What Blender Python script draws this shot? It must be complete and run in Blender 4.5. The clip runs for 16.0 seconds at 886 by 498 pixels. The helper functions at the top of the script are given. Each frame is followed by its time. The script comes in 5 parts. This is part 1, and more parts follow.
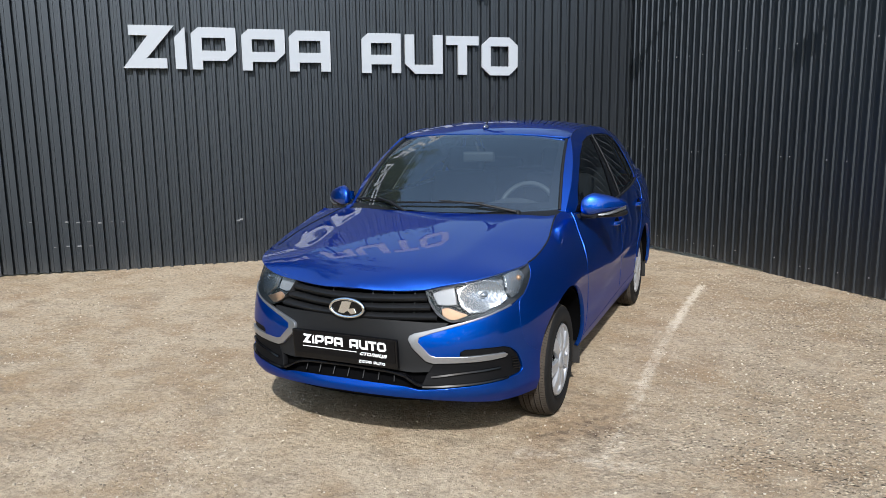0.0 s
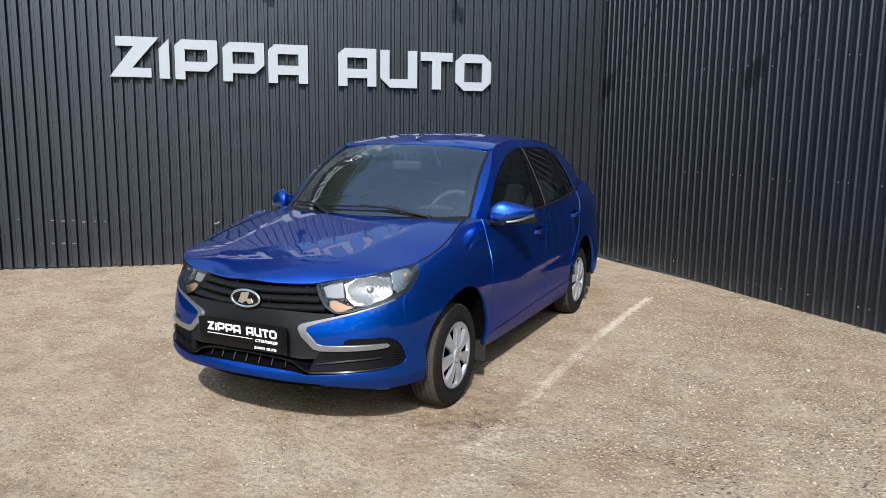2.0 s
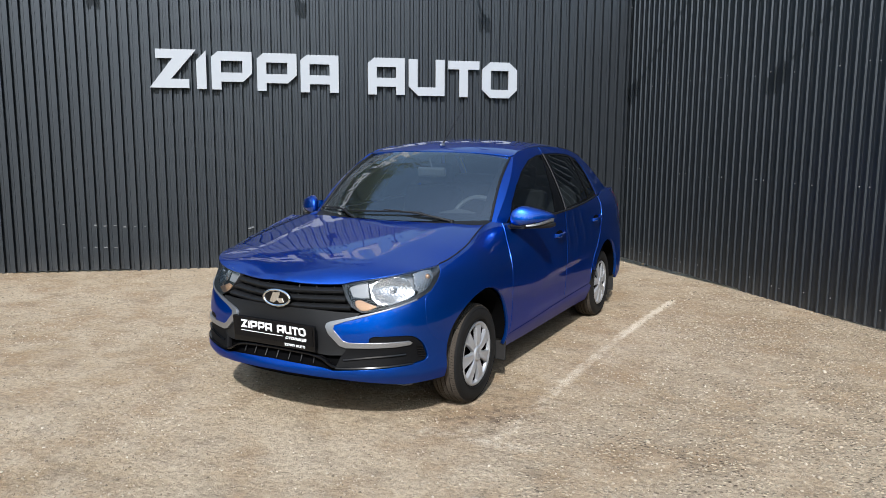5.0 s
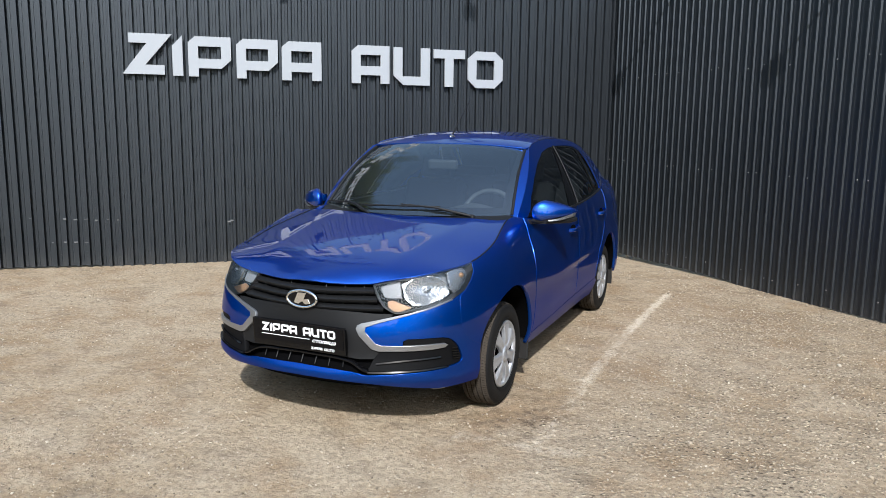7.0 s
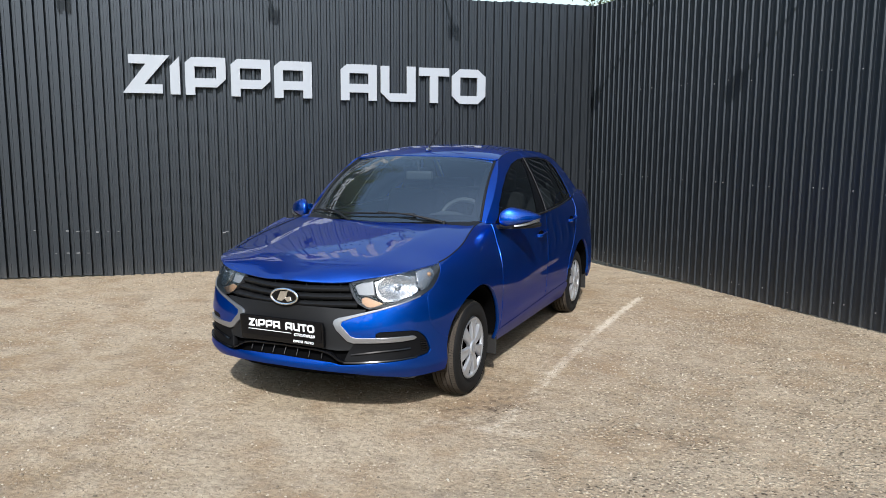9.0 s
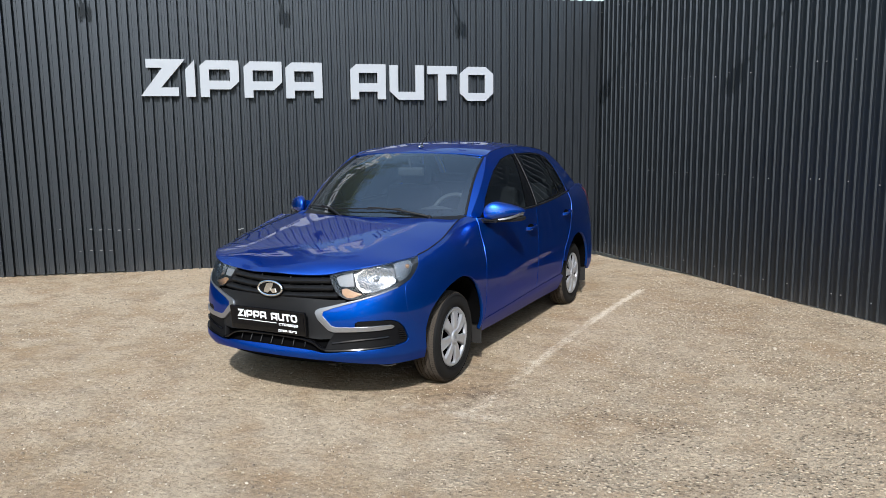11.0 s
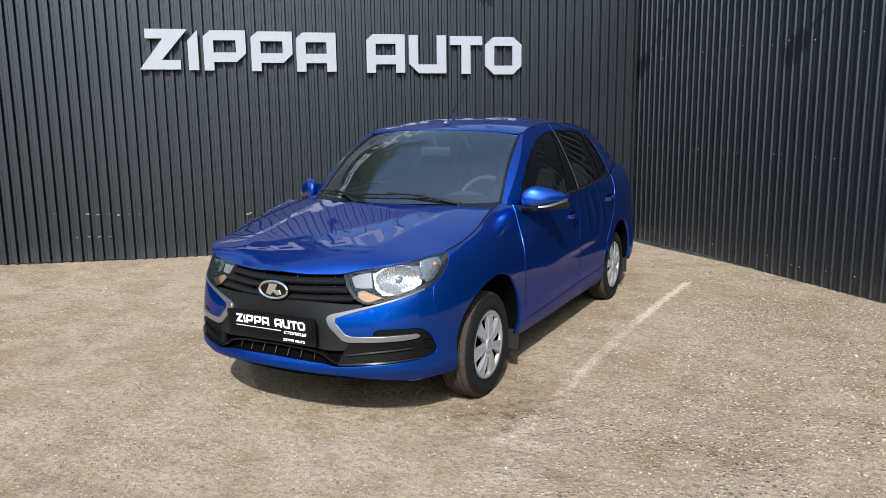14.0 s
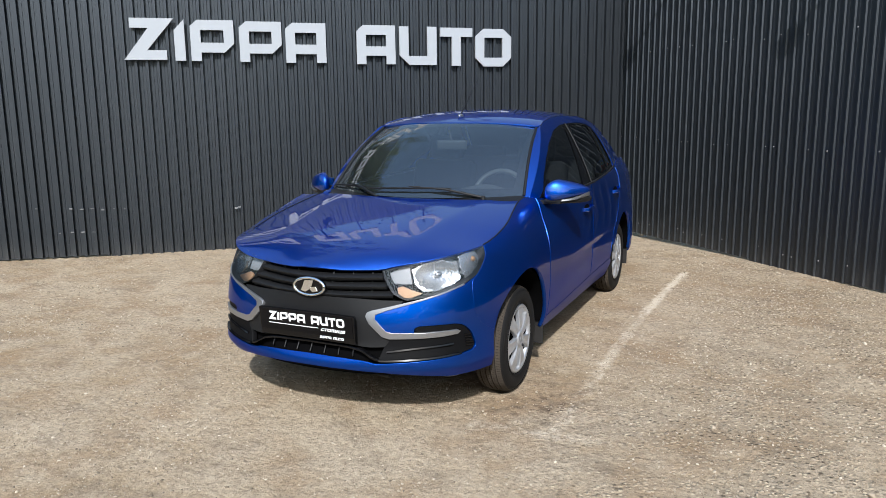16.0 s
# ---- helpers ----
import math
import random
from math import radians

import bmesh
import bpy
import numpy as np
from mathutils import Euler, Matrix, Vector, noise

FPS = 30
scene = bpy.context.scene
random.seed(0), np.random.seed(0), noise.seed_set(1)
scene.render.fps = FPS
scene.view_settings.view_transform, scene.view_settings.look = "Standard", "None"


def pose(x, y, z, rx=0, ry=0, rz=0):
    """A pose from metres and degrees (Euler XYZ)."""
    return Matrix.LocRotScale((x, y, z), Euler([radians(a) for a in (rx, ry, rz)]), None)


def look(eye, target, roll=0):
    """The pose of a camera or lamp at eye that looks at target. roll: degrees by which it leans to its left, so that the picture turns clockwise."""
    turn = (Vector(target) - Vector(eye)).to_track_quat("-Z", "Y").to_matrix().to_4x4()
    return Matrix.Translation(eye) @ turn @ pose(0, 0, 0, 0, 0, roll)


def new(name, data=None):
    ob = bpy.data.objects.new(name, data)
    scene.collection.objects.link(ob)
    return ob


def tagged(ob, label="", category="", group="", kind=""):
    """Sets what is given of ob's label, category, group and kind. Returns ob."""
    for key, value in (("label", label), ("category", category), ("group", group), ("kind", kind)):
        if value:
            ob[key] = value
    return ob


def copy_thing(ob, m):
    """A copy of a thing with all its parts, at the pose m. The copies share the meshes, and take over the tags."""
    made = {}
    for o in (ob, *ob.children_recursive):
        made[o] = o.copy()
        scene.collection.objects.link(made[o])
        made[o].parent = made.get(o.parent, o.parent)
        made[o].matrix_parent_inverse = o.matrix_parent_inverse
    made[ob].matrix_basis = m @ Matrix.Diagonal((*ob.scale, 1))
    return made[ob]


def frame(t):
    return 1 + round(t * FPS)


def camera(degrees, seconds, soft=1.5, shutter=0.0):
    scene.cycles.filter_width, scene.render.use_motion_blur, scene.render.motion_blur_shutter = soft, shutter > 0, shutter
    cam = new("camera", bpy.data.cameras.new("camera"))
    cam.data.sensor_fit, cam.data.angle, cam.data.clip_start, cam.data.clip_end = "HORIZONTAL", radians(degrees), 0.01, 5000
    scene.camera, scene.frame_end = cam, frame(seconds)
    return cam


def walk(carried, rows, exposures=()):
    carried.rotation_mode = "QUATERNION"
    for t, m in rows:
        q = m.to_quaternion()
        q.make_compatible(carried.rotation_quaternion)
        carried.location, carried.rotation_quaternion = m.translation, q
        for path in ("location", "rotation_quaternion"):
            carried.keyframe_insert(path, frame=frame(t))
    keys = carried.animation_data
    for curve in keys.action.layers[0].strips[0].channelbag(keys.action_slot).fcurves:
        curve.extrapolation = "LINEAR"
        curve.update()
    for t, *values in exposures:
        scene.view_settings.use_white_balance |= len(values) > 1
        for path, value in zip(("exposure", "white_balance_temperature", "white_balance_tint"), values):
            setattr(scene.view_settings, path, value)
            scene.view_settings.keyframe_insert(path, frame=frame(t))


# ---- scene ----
cam = camera(60.5, 16.0, soft=0.6)
PATH = [
    (0, (1.733, -3.704, 1.537), (0.954, -1.895, 1.19), -0.6),
    (0.5, (1.826, -3.62, 1.537), (1.058, -1.805, 1.196), 0.0),
    (1, (2.113, -3.451, 1.514), (1.338, -1.638, 1.183), 0.6),
    (1.5, (2.298, -3.507, 1.526), (1.494, -1.704, 1.208), 0.8),
    (2, (2.463, -3.698, 1.51), (1.614, -1.914, 1.202), 0.7),
    (2.5, (2.638, -3.776, 1.543), (1.739, -2.016, 1.239), 0.5),
    (3, (2.88, -3.796, 1.527), (1.941, -2.056, 1.227), 0.3),
    (3.5, (2.948, -3.846, 1.521), (1.99, -2.116, 1.225), 0.3),
    (4, (2.847, -3.891, 1.525), (1.887, -2.161, 1.23), 0.3),
    (4.2, (2.788, -3.906, 1.53), (1.831, -2.174, 1.238), 0.3),
    (6.3, (2.347, -3.708, 1.517), (1.499, -1.924, 1.202), 0.6),
    (6.5, (2.292, -3.733, 1.517), (1.457, -1.944, 1.198), 0.6),
    (7, (2.133, -3.87, 1.532), (1.33, -2.066, 1.212), 0.7),
    (7.5, (2.103, -3.979, 1.545), (1.319, -2.166, 1.232), 0.9),
    (8, (2.217, -4.017, 1.54), (1.434, -2.201, 1.242), 0.9),
    (8.5, (2.376, -4.078, 1.526), (1.581, -2.266, 1.24), 0.8),
    (9, (2.453, -4.162, 1.525), (1.646, -2.354, 1.243), 0.3),
    (9.2, (2.476, -4.204, 1.522), (1.662, -2.399, 1.24), 0.1),
    (11.3, (2.859, -4.169, 1.531), (1.95, -2.412, 1.234), -0.5),
    (11.5, (2.854, -4.159, 1.53), (1.937, -2.407, 1.228), -0.4),
    (12, (2.777, -4.091, 1.52), (1.844, -2.35, 1.209), -0.1),
    (12.5, (2.611, -3.967, 1.519), (1.678, -2.228, 1.198), -0.1),
    (13, (2.524, -3.906, 1.525), (1.598, -2.164, 1.195), -0.1),
    (13.5, (2.501, -3.814, 1.517), (1.577, -2.072, 1.182), -0.3),
    (14, (2.444, -3.603, 1.501), (1.516, -1.865, 1.158), -0.7),
    (14.5, (2.392, -3.484, 1.5), (1.47, -1.744, 1.15), -1.0),
    (15, (2.352, -3.49, 1.507), (1.454, -1.739, 1.148), -1.1),
    (15.5, (2.233, -3.587, 1.514), (1.374, -1.818, 1.149), -0.9),
    (16, (2.082, -3.753, 1.518), (1.256, -1.968, 1.151), -0.6),
]
walk(cam, [(t, look(eye, target, roll)) for t, eye, target, roll in PATH], exposures=[(0, 0.47, 5990, 10), (16, 0.47, 5990, 10)])

# ---- daylight ----
SUN = Vector((0.47, -1.07, 1.0)).normalized()
world = bpy.data.worlds.new("daylight")
scene.world = world
world.use_nodes = True
sky = world.node_tree.nodes.new("ShaderNodeTexSky")
sky.sky_type, sky.sun_disc = "NISHITA", False
sky.sun_elevation = math.asin(SUN.z)
sky.sun_rotation = math.atan2(SUN.x, SUN.y)
sky.air_density, sky.dust_density, sky.ozone_density = 1.8, 2.0, 1.6
back = world.node_tree.nodes["Background"]
back.inputs["Strength"].default_value = 0.15
world.node_tree.links.new(sky.outputs["Color"], back.inputs["Color"])
sun = new("sun", bpy.data.lights.new("sun", "SUN"))
sun.data.energy, sun.data.angle, sun.data.color = 4.4, radians(0.55), (1.0, 0.965, 0.91)
sun.matrix_world = look(SUN * 20, (0, 0, 0))

# ---- materials ----
def material(name, colour, rough=0.5, metal=0.0, spec=0.5, coat=0.0, coat_rough=0.03):
    m = bpy.data.materials.new(name)
    m.use_nodes = True
    b = m.node_tree.nodes["Principled BSDF"]
    b.inputs["Base Color"].default_value = (*colour, 1)
    b.inputs["Roughness"].default_value = rough
    b.inputs["Metallic"].default_value = metal
    b.inputs["Specular IOR Level"].default_value = spec
    b.inputs["Coat Weight"].default_value = coat
    b.inputs["Coat Roughness"].default_value = coat_rough
    return m


class Nodes:
    """Short hand for building a material's nodes."""

    def __init__(self, m):
        self.tree = m.node_tree
        self.bsdf = self.tree.nodes["Principled BSDF"]
        self.coords = self.tree.nodes.new("ShaderNodeTexCoord")

    def node(self, kind, **inputs):
        n = self.tree.nodes.new(kind)
        for key, value in inputs.items():
            self.put(n.inputs[key.replace("_", " ")], value)
        return n

    def put(self, socket, value):
        if isinstance(value, bpy.types.NodeSocket):
            self.tree.links.new(value, socket)
        else:
            socket.default_value = value

    def noise(self, scale, detail=4.0, rough=0.55, source="Object", stretch=None):
        co = self.coords.outputs[source]
        if stretch:
            mp = self.node("ShaderNodeMapping", Vector=co)
            mp.inputs["Scale"].default_value = stretch
            co = mp.outputs["Vector"]
        return self.node("ShaderNodeTexNoise", Vector=co, Scale=scale, Detail=detail, Roughness=rough).outputs["Fac"]

    def ramp(self, fac, lo, hi, a=(0, 0, 0, 1), b=(1, 1, 1, 1)):
        n = self.node("ShaderNodeValToRGB", Fac=fac)
        n.color_ramp.elements[0].position, n.color_ramp.elements[0].color = lo, a
        n.color_ramp.elements[1].position, n.color_ramp.elements[1].color = hi, b
        return n.outputs["Color"]

    def mix(self, fac, a, b, how="MIX"):
        n = self.tree.nodes.new("ShaderNodeMix")
        n.data_type, n.blend_type = "RGBA", how
        for socket, value in ((n.inputs[0], fac), (n.inputs[6], a), (n.inputs[7], b)):
            self.put(socket, value)
        return n.outputs[2]

    def math(self, how, a, b=0.0, c=0.0):
        n = self.tree.nodes.new("ShaderNodeMath")
        n.operation = how
        for socket, value in zip(n.inputs, (a, b, c)):
            self.put(socket, value)
        return n.outputs[0]

    def axis(self, which, source="Object"):
        return self.node("ShaderNodeSeparateXYZ", Vector=self.coords.outputs[source]).outputs[which]

    def bump(self, height, strength, distance):
        n = self.node("ShaderNodeBump", Height=height, Strength=strength, Distance=distance)
        self.put(self.bsdf.inputs["Normal"], n.outputs["Normal"])
        return n

    def colour(self, value):
        self.put(self.bsdf.inputs["Base Color"], value)

    def rough(self, value):
        self.put(self.bsdf.inputs["Roughness"], value)


def grained(name, colour, rough, scale=60.0, vary=0.25, bump=0.0, **more):
    """A material whose colour and gloss wander a little at two scales."""
    m = material(name, colour, rough, **more)
    k = Nodes(m)
    both = k.math("ADD", k.math("MULTIPLY", k.noise(scale), 0.5), k.math("MULTIPLY", k.noise(scale / 14), 0.5))
    k.colour(k.mix(both, tuple(c * (1 - vary) for c in colour) + (1,), tuple(min(1, c * (1 + vary)) for c in colour) + (1,)))
    k.rough(k.math("ADD", rough - 0.08, k.math("MULTIPLY", both, 0.16)))
    if bump:
        k.bump(k.noise(scale * 4, 2), bump, 0.002)
    return m


def paint_material():
    m = material("blue_metallic_paint", (0.001, 0.030, 0.25), 0.40, 0.93, 0.0, 1.0, 0.01)
    k = Nodes(m)
    flake = k.noise(900, 1)
    k.colour(k.mix(flake, (0.0010, 0.049, 0.32, 1), (0.0017, 0.067, 0.43, 1)))
    k.put(k.bsdf.inputs["Coat IOR"], 1.66)
    k.put(k.bsdf.inputs["Specular Tint"], (0.0, 0.08, 0.40, 1))
    dust = k.ramp(k.math("ADD", k.noise(3.0, 6), k.math("MULTIPLY", k.noise(70, 3), 0.25)), 0.55, 0.95)
    low = k.node("ShaderNodeMapRange", Value=k.axis(2), From_Min=0.18, From_Max=0.62, To_Min=0.22, To_Max=0.0).outputs[0]
    k.put(k.bsdf.inputs["Coat Roughness"], k.math("ADD", 0.015, k.math("ADD", k.math("MULTIPLY", dust, 0.03), low)))
    # coat weakens towards the sills: road dust, plus the mirrored ground toned down
    k.put(k.bsdf.inputs["Coat Weight"], k.node("ShaderNodeMapRange", Value=k.axis(2), From_Min=0.46, From_Max=0.78, To_Min=0.34, To_Max=1.0).outputs[0])
    return m


def wall_material():
    m = material("graphite_painted_sheet", (0.006, 0.0068, 0.008), 0.46, spec=0.80)
    k = Nodes(m)
    k.put(k.bsdf.inputs["Specular Tint"], (0.76, 0.87, 1.0, 1))
    streak = k.noise(3.0, 5, 0.6, stretch=(9, 9, 0.5))
    fine = k.noise(45, 4)
    base = k.mix(streak, (0.0034, 0.0040, 0.0048, 1), (0.0058, 0.0066, 0.0076, 1))
    base = k.mix(k.math("MULTIPLY", fine, 0.20), base, (0.011, 0.012, 0.014, 1))
    rain = k.ramp(k.noise(2.2, 6, 0.7, stretch=(16, 16, 0.22)), 0.52, 0.74)
    base = k.mix(k.math("MULTIPLY", rain, 0.16), base, (0.060, 0.058, 0.055, 1))
    splash = k.node("ShaderNodeMapRange", Value=k.axis(2), From_Min=0.0, From_Max=0.30, To_Min=1.0, To_Max=0.0).outputs[0]
    splash = k.math("MULTIPLY", k.math("MULTIPLY", splash, splash), k.ramp(k.noise(7, 6, 0.7, stretch=(1, 1, 0.35)), 0.36, 0.80))
    k.colour(k.mix(k.math("MULTIPLY", splash, 0.22), base, (0.20, 0.175, 0.145, 1)))
    k.rough(k.math("ADD", 0.372, k.math("MULTIPLY", k.math("ADD", k.math("ADD", fine, streak), splash), 0.085)))
    k.bump(k.noise(6, 3, stretch=(1, 1, 0.25)), 0.25, 0.004)
    return m


def ground_material():
    m = material("trodden_crushed_stone", (0.30, 0.255, 0.20), 0.95, spec=0.2)
    k = Nodes(m)
    x, y = k.axis(0), k.axis(1)
    wide, mid, fine, grain = k.noise(0.55, 5), k.noise(4.5, 6, 0.65), k.noise(30, 6, 0.7), k.noise(110, 4, 0.7)
    base = k.mix(k.ramp(wide, 0.36, 0.62), (0.325, 0.238, 0.142, 1), (0.442, 0.358, 0.247, 1))
    base = k.mix(k.ramp(mid, 0.38, 0.70), base, (0.462, 0.377, 0.266, 1))
    # rusty brown dust, and grey trodden patches
    base = k.mix(k.math("MULTIPLY", k.ramp(k.noise(1.6, 6, 0.65), 0.48, 0.64), 0.70), base, (0.281, 0.185, 0.101, 1))
    base = k.mix(k.math("MULTIPLY", k.ramp(k.noise(2.7, 6, 0.75, stretch=(1, 1.8, 1)), 0.52, 0.66), 0.58), base, (0.181, 0.144, 0.105, 1))
    base = k.mix(k.math("MULTIPLY", k.ramp(fine, 0.38, 0.56, (1, 1, 1, 1), (0, 0, 0, 1)), 0.50), base, (0.123, 0.089, 0.058, 1))
    base = k.mix(k.math("MULTIPLY", k.ramp(grain, 0.34, 0.62, (1, 1, 1, 1), (0, 0, 0, 1)), 0.30), base, (0.145, 0.107, 0.070, 1))
    # bare gravel lies open in patches and towards the east wall
    east = k.node("ShaderNodeMapRange", Value=k.math("ADD", x, k.math("MULTIPLY", k.noise(1.1, 4), 1.6)), From_Min=1.9, From_Max=2.7, To_Min=0.0, To_Max=1.0).outputs[0]
    gravel = k.math("MAXIMUM", k.math("MULTIPLY", east, k.ramp(k.noise(1.9, 5, 0.65), 0.38, 0.56)), k.ramp(k.noise(1.3, 5, 0.7), 0.60, 0.70))
    grit = k.node("ShaderNodeTexVoronoi", Vector=k.coords.outputs["Object"], Scale=42.0)
    chips = k.math("MULTIPLY", k.ramp(grit.outputs["Distance"], 0.24, 0.44, (1, 1, 1, 1), (0, 0, 0, 1)), k.math("ADD", 0.14, k.math("MULTIPLY", gravel, 0.86)))
    pale = k.mix(k.ramp(grit.outputs["Color"], 0.25, 0.75), (0.085, 0.062, 0.042, 1), (0.588, 0.484, 0.339, 1))
    base = k.mix(k.math("MULTIPLY", gravel, 0.30), base, (0.217, 0.168, 0.114, 1))
    base = k.mix(chips, base, pale)
    # worn white parking line, with a faint cross stroke
    wob = k.math("MULTIPLY", k.math("SUBTRACT", k.noise(11, 6, 0.8), 0.5), 0.14)
    off = k.math("ABSOLUTE", k.math("SUBTRACT", k.math("ADD", x, wob), k.math("ADD", 1.135, k.math("MULTIPLY", k.math("POWER", k.math("MAXIMUM", k.math("SUBTRACT", y, 1.2), 0.0), 1.6), 0.027))))
    along = k.math("MULTIPLY", k.math("GREATER_THAN", y, -0.52), k.math("LESS_THAN", y, 3.42))
    line = k.math("MULTIPLY", k.node("ShaderNodeMapRange", Value=off, From_Min=0.018, From_Max=0.046, To_Min=1.0, To_Max=0.0).outputs[0], along)
    off2 = k.math("ABSOLUTE", k.math("SUBTRACT", k.math("ADD", y, wob), k.math("ADD", -0.53, k.math("MULTIPLY", k.math("SUBTRACT", x, 1.0), 0.05))))
    cross = k.math("MULTIPLY", k.node("ShaderNodeMapRange", Value=off2, From_Min=0.02, From_Max=0.07, To_Min=1.0, To_Max=0.0).outputs[0], k.math("MULTIPLY", k.math("GREATER_THAN", x, 0.72), k.math("LESS_THAN", x, 1.5)))
    kept = k.node("ShaderNodeMapRange", Value=y, From_Min=-0.4, From_Max=2.2, To_Min=-0.025, To_Max=0.09).outputs[0]
    worn = k.ramp(k.math("ADD", kept, k.math("ADD", k.math("MULTIPLY", k.noise(26, 6, 0.75), 0.6), k.math("MULTIPLY", k.noise(2.2, 3), 0.4))), 0.45, 0.60)
    paint = k.math("MULTIPLY", k.math("MAXIMUM", line, k.math("MULTIPLY", cross, 0.7)), worn)
    base = k.mix(k.math("MULTIPLY", paint, 0.60), base, (0.702, 0.614, 0.482, 1))
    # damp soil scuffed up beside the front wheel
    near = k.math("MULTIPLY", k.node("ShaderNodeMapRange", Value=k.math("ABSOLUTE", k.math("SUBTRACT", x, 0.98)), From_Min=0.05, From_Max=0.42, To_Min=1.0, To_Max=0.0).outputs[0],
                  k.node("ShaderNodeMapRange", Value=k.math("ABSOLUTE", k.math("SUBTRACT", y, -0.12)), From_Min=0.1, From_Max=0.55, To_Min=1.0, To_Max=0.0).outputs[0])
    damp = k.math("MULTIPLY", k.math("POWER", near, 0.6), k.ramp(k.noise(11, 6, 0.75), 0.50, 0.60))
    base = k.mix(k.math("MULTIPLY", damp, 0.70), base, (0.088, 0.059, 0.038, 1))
    k.colour(base)
    height = k.math("ADD", k.math("MULTIPLY", fine, 0.7), k.math("ADD", k.math("MULTIPLY", mid, 1.8), k.math("MULTIPLY", chips, 0.5)))
    k.bump(k.math("ADD", height, k.math("MULTIPLY", grain, 0.35)), 1.0, 0.016)
    return m


def glass_material(name, tint, gloss_rough=0.0, dust=0.02, ior=1.55):
    m = bpy.data.materials.new(name)
    m.use_nodes = True
    t = m.node_tree
    t.nodes.remove(t.nodes["Principled BSDF"])
    clear, shine, both = t.nodes.new("ShaderNodeBsdfTransparent"), t.nodes.new("ShaderNodeBsdfGlossy"), t.nodes.new("ShaderNodeMixShader")
    fres = t.nodes.new("ShaderNodeFresnel")
    fres.inputs["IOR"].default_value = ior
    clear.inputs["Color"].default_value = (*tint, 1)
    shine.inputs["Roughness"].default_value = gloss_rough
    t.links.new(fres.outputs[0], both.inputs[0])
    t.links.new(clear.outputs[0], both.inputs[1])
    t.links.new(shine.outputs[0], both.inputs[2])
    # thin dust film, tinted blue to paint in some sky reflection and haze
    film, dusty = t.nodes.new("ShaderNodeBsdfDiffuse"), t.nodes.new("ShaderNodeMixShader")
    film.inputs["Color"].default_value = (0.42, 0.56, 0.66, 1)
    cloud, spread = t.nodes.new("ShaderNodeTexNoise"), t.nodes.new("ShaderNodeMapRange")
    cloud.inputs["Scale"].default_value, cloud.inputs["Detail"].default_value = 6.0, 5.0
    spread.inputs["To Min"].default_value, spread.inputs["To Max"].default_value = dust * 0.6, dust * 1.4
    t.links.new(cloud.outputs["Fac"], spread.inputs["Value"])
    t.links.new(spread.outputs[0], dusty.inputs[0])
    t.links.new(both.outputs[0], dusty.inputs[1])
    t.links.new(film.outputs[0], dusty.inputs[2])
    t.links.new(dusty.outputs[0], t.nodes["Material Output"].inputs["Surface"])
    return m


PAINT = paint_material()
WALL = wall_material()
GROUND = ground_material()
LETTER = grained("matt_white_sign_board", (0.305, 0.325, 0.350), 0.5, 30, 0.04)
LETTER_SIDE = grained("pale_sign_edge", (0.42, 0.43, 0.44), 0.6, 30, 0.08)
BLACK = grained("black_grained_plastic", (0.0085, 0.0087, 0.0093), 0.50, 90, 0.25, 0.15, spec=0.22)
GLOSSBLACK = material("gloss_black_plastic", (0.003, 0.003, 0.0035), 0.14, spec=0.32)
# near-black, so the colour itself carries the shade of hollows and gaps
DARK = grained("near_black_shade_lining", (0.002, 0.002, 0.0022), 0.95, 40, 0.3, spec=0.04)
RUBBER = grained("dusty_tyre_rubber", (0.006, 0.0058, 0.0056), 0.75, 50, 0.4, 0.2, spec=0.25)
TREAD = grained("dusty_tread_rubber", (0.046, 0.038, 0.030), 0.9, 30, 0.6, 0.3, spec=0.2)
DUSTY = grained("dusty_black_rubber", (0.016, 0.015, 0.0145), 0.7, 18, 0.5, 0.2, spec=0.3)
VENT = grained("dull_black_vent_plastic", (0.0035, 0.0035, 0.004), 0.6, 90, 0.25, 0.1, spec=0.10)
SEAL = grained("black_rubber_seal", (0.006, 0.006, 0.0065), 0.55, 70, 0.2, spec=0.3)
CHROME = material("bright_chrome", (0.80, 0.81, 0.82), 0.08, 1.0)
SATIN = grained("satin_silver_trim", (0.33, 0.335, 0.35), 0.32, 120, 0.08, metal=0.85)
HUBCAP = grained("silver_painted_hubcap", (0.40, 0.41, 0.43), 0.34, 80, 0.10, metal=0.55)
GLASS = glass_material("windscreen_glass", (0.66, 0.80, 0.82), dust=0.014, ior=2.8)
SIDEGLASS = glass_material("door_glass", (0.50, 0.57, 0.55), dust=0.0012, ior=2.6)
LENS = glass_material("clear_lamp_lens", (0.93, 0.94, 0.95), dust=0.02)
REFLECTOR = grained("lamp_reflector", (0.46, 0.47, 0.485), 0.27, 25, 0.1, metal=0.85)
AMBER = grained("amber_lamp_plastic", (0.40, 0.23, 0.12), 0.30, 90, 0.25, metal=0.3)
LAMPGREY = grained("grey_lamp_housing", (0.24, 0.245, 0.255), 0.5, 40, 0.25, metal=0.2)
LAMPBODY = grained("dark_lamp_bezel", (0.05, 0.05, 0.055), 0.3, 60, 0.2)
FABRIC = grained("dark_seat_fabric", (0.012, 0.013, 0.015), 0.9, 120, 0.3, 0.3, spec=0.2)
DASH = grained("dark_grey_dashboard_plastic", (0.028, 0.030, 0.032), 0.6, 150, 0.15, 0.2)
RIMSKIN = grained("worn_grey_steering_rim", (0.050, 0.052, 0.055), 0.42, 120, 0.15)
REARGLASS = glass_material("rear_screen_glass", (0.72, 0.78, 0.76), dust=0.01, ior=1.5)
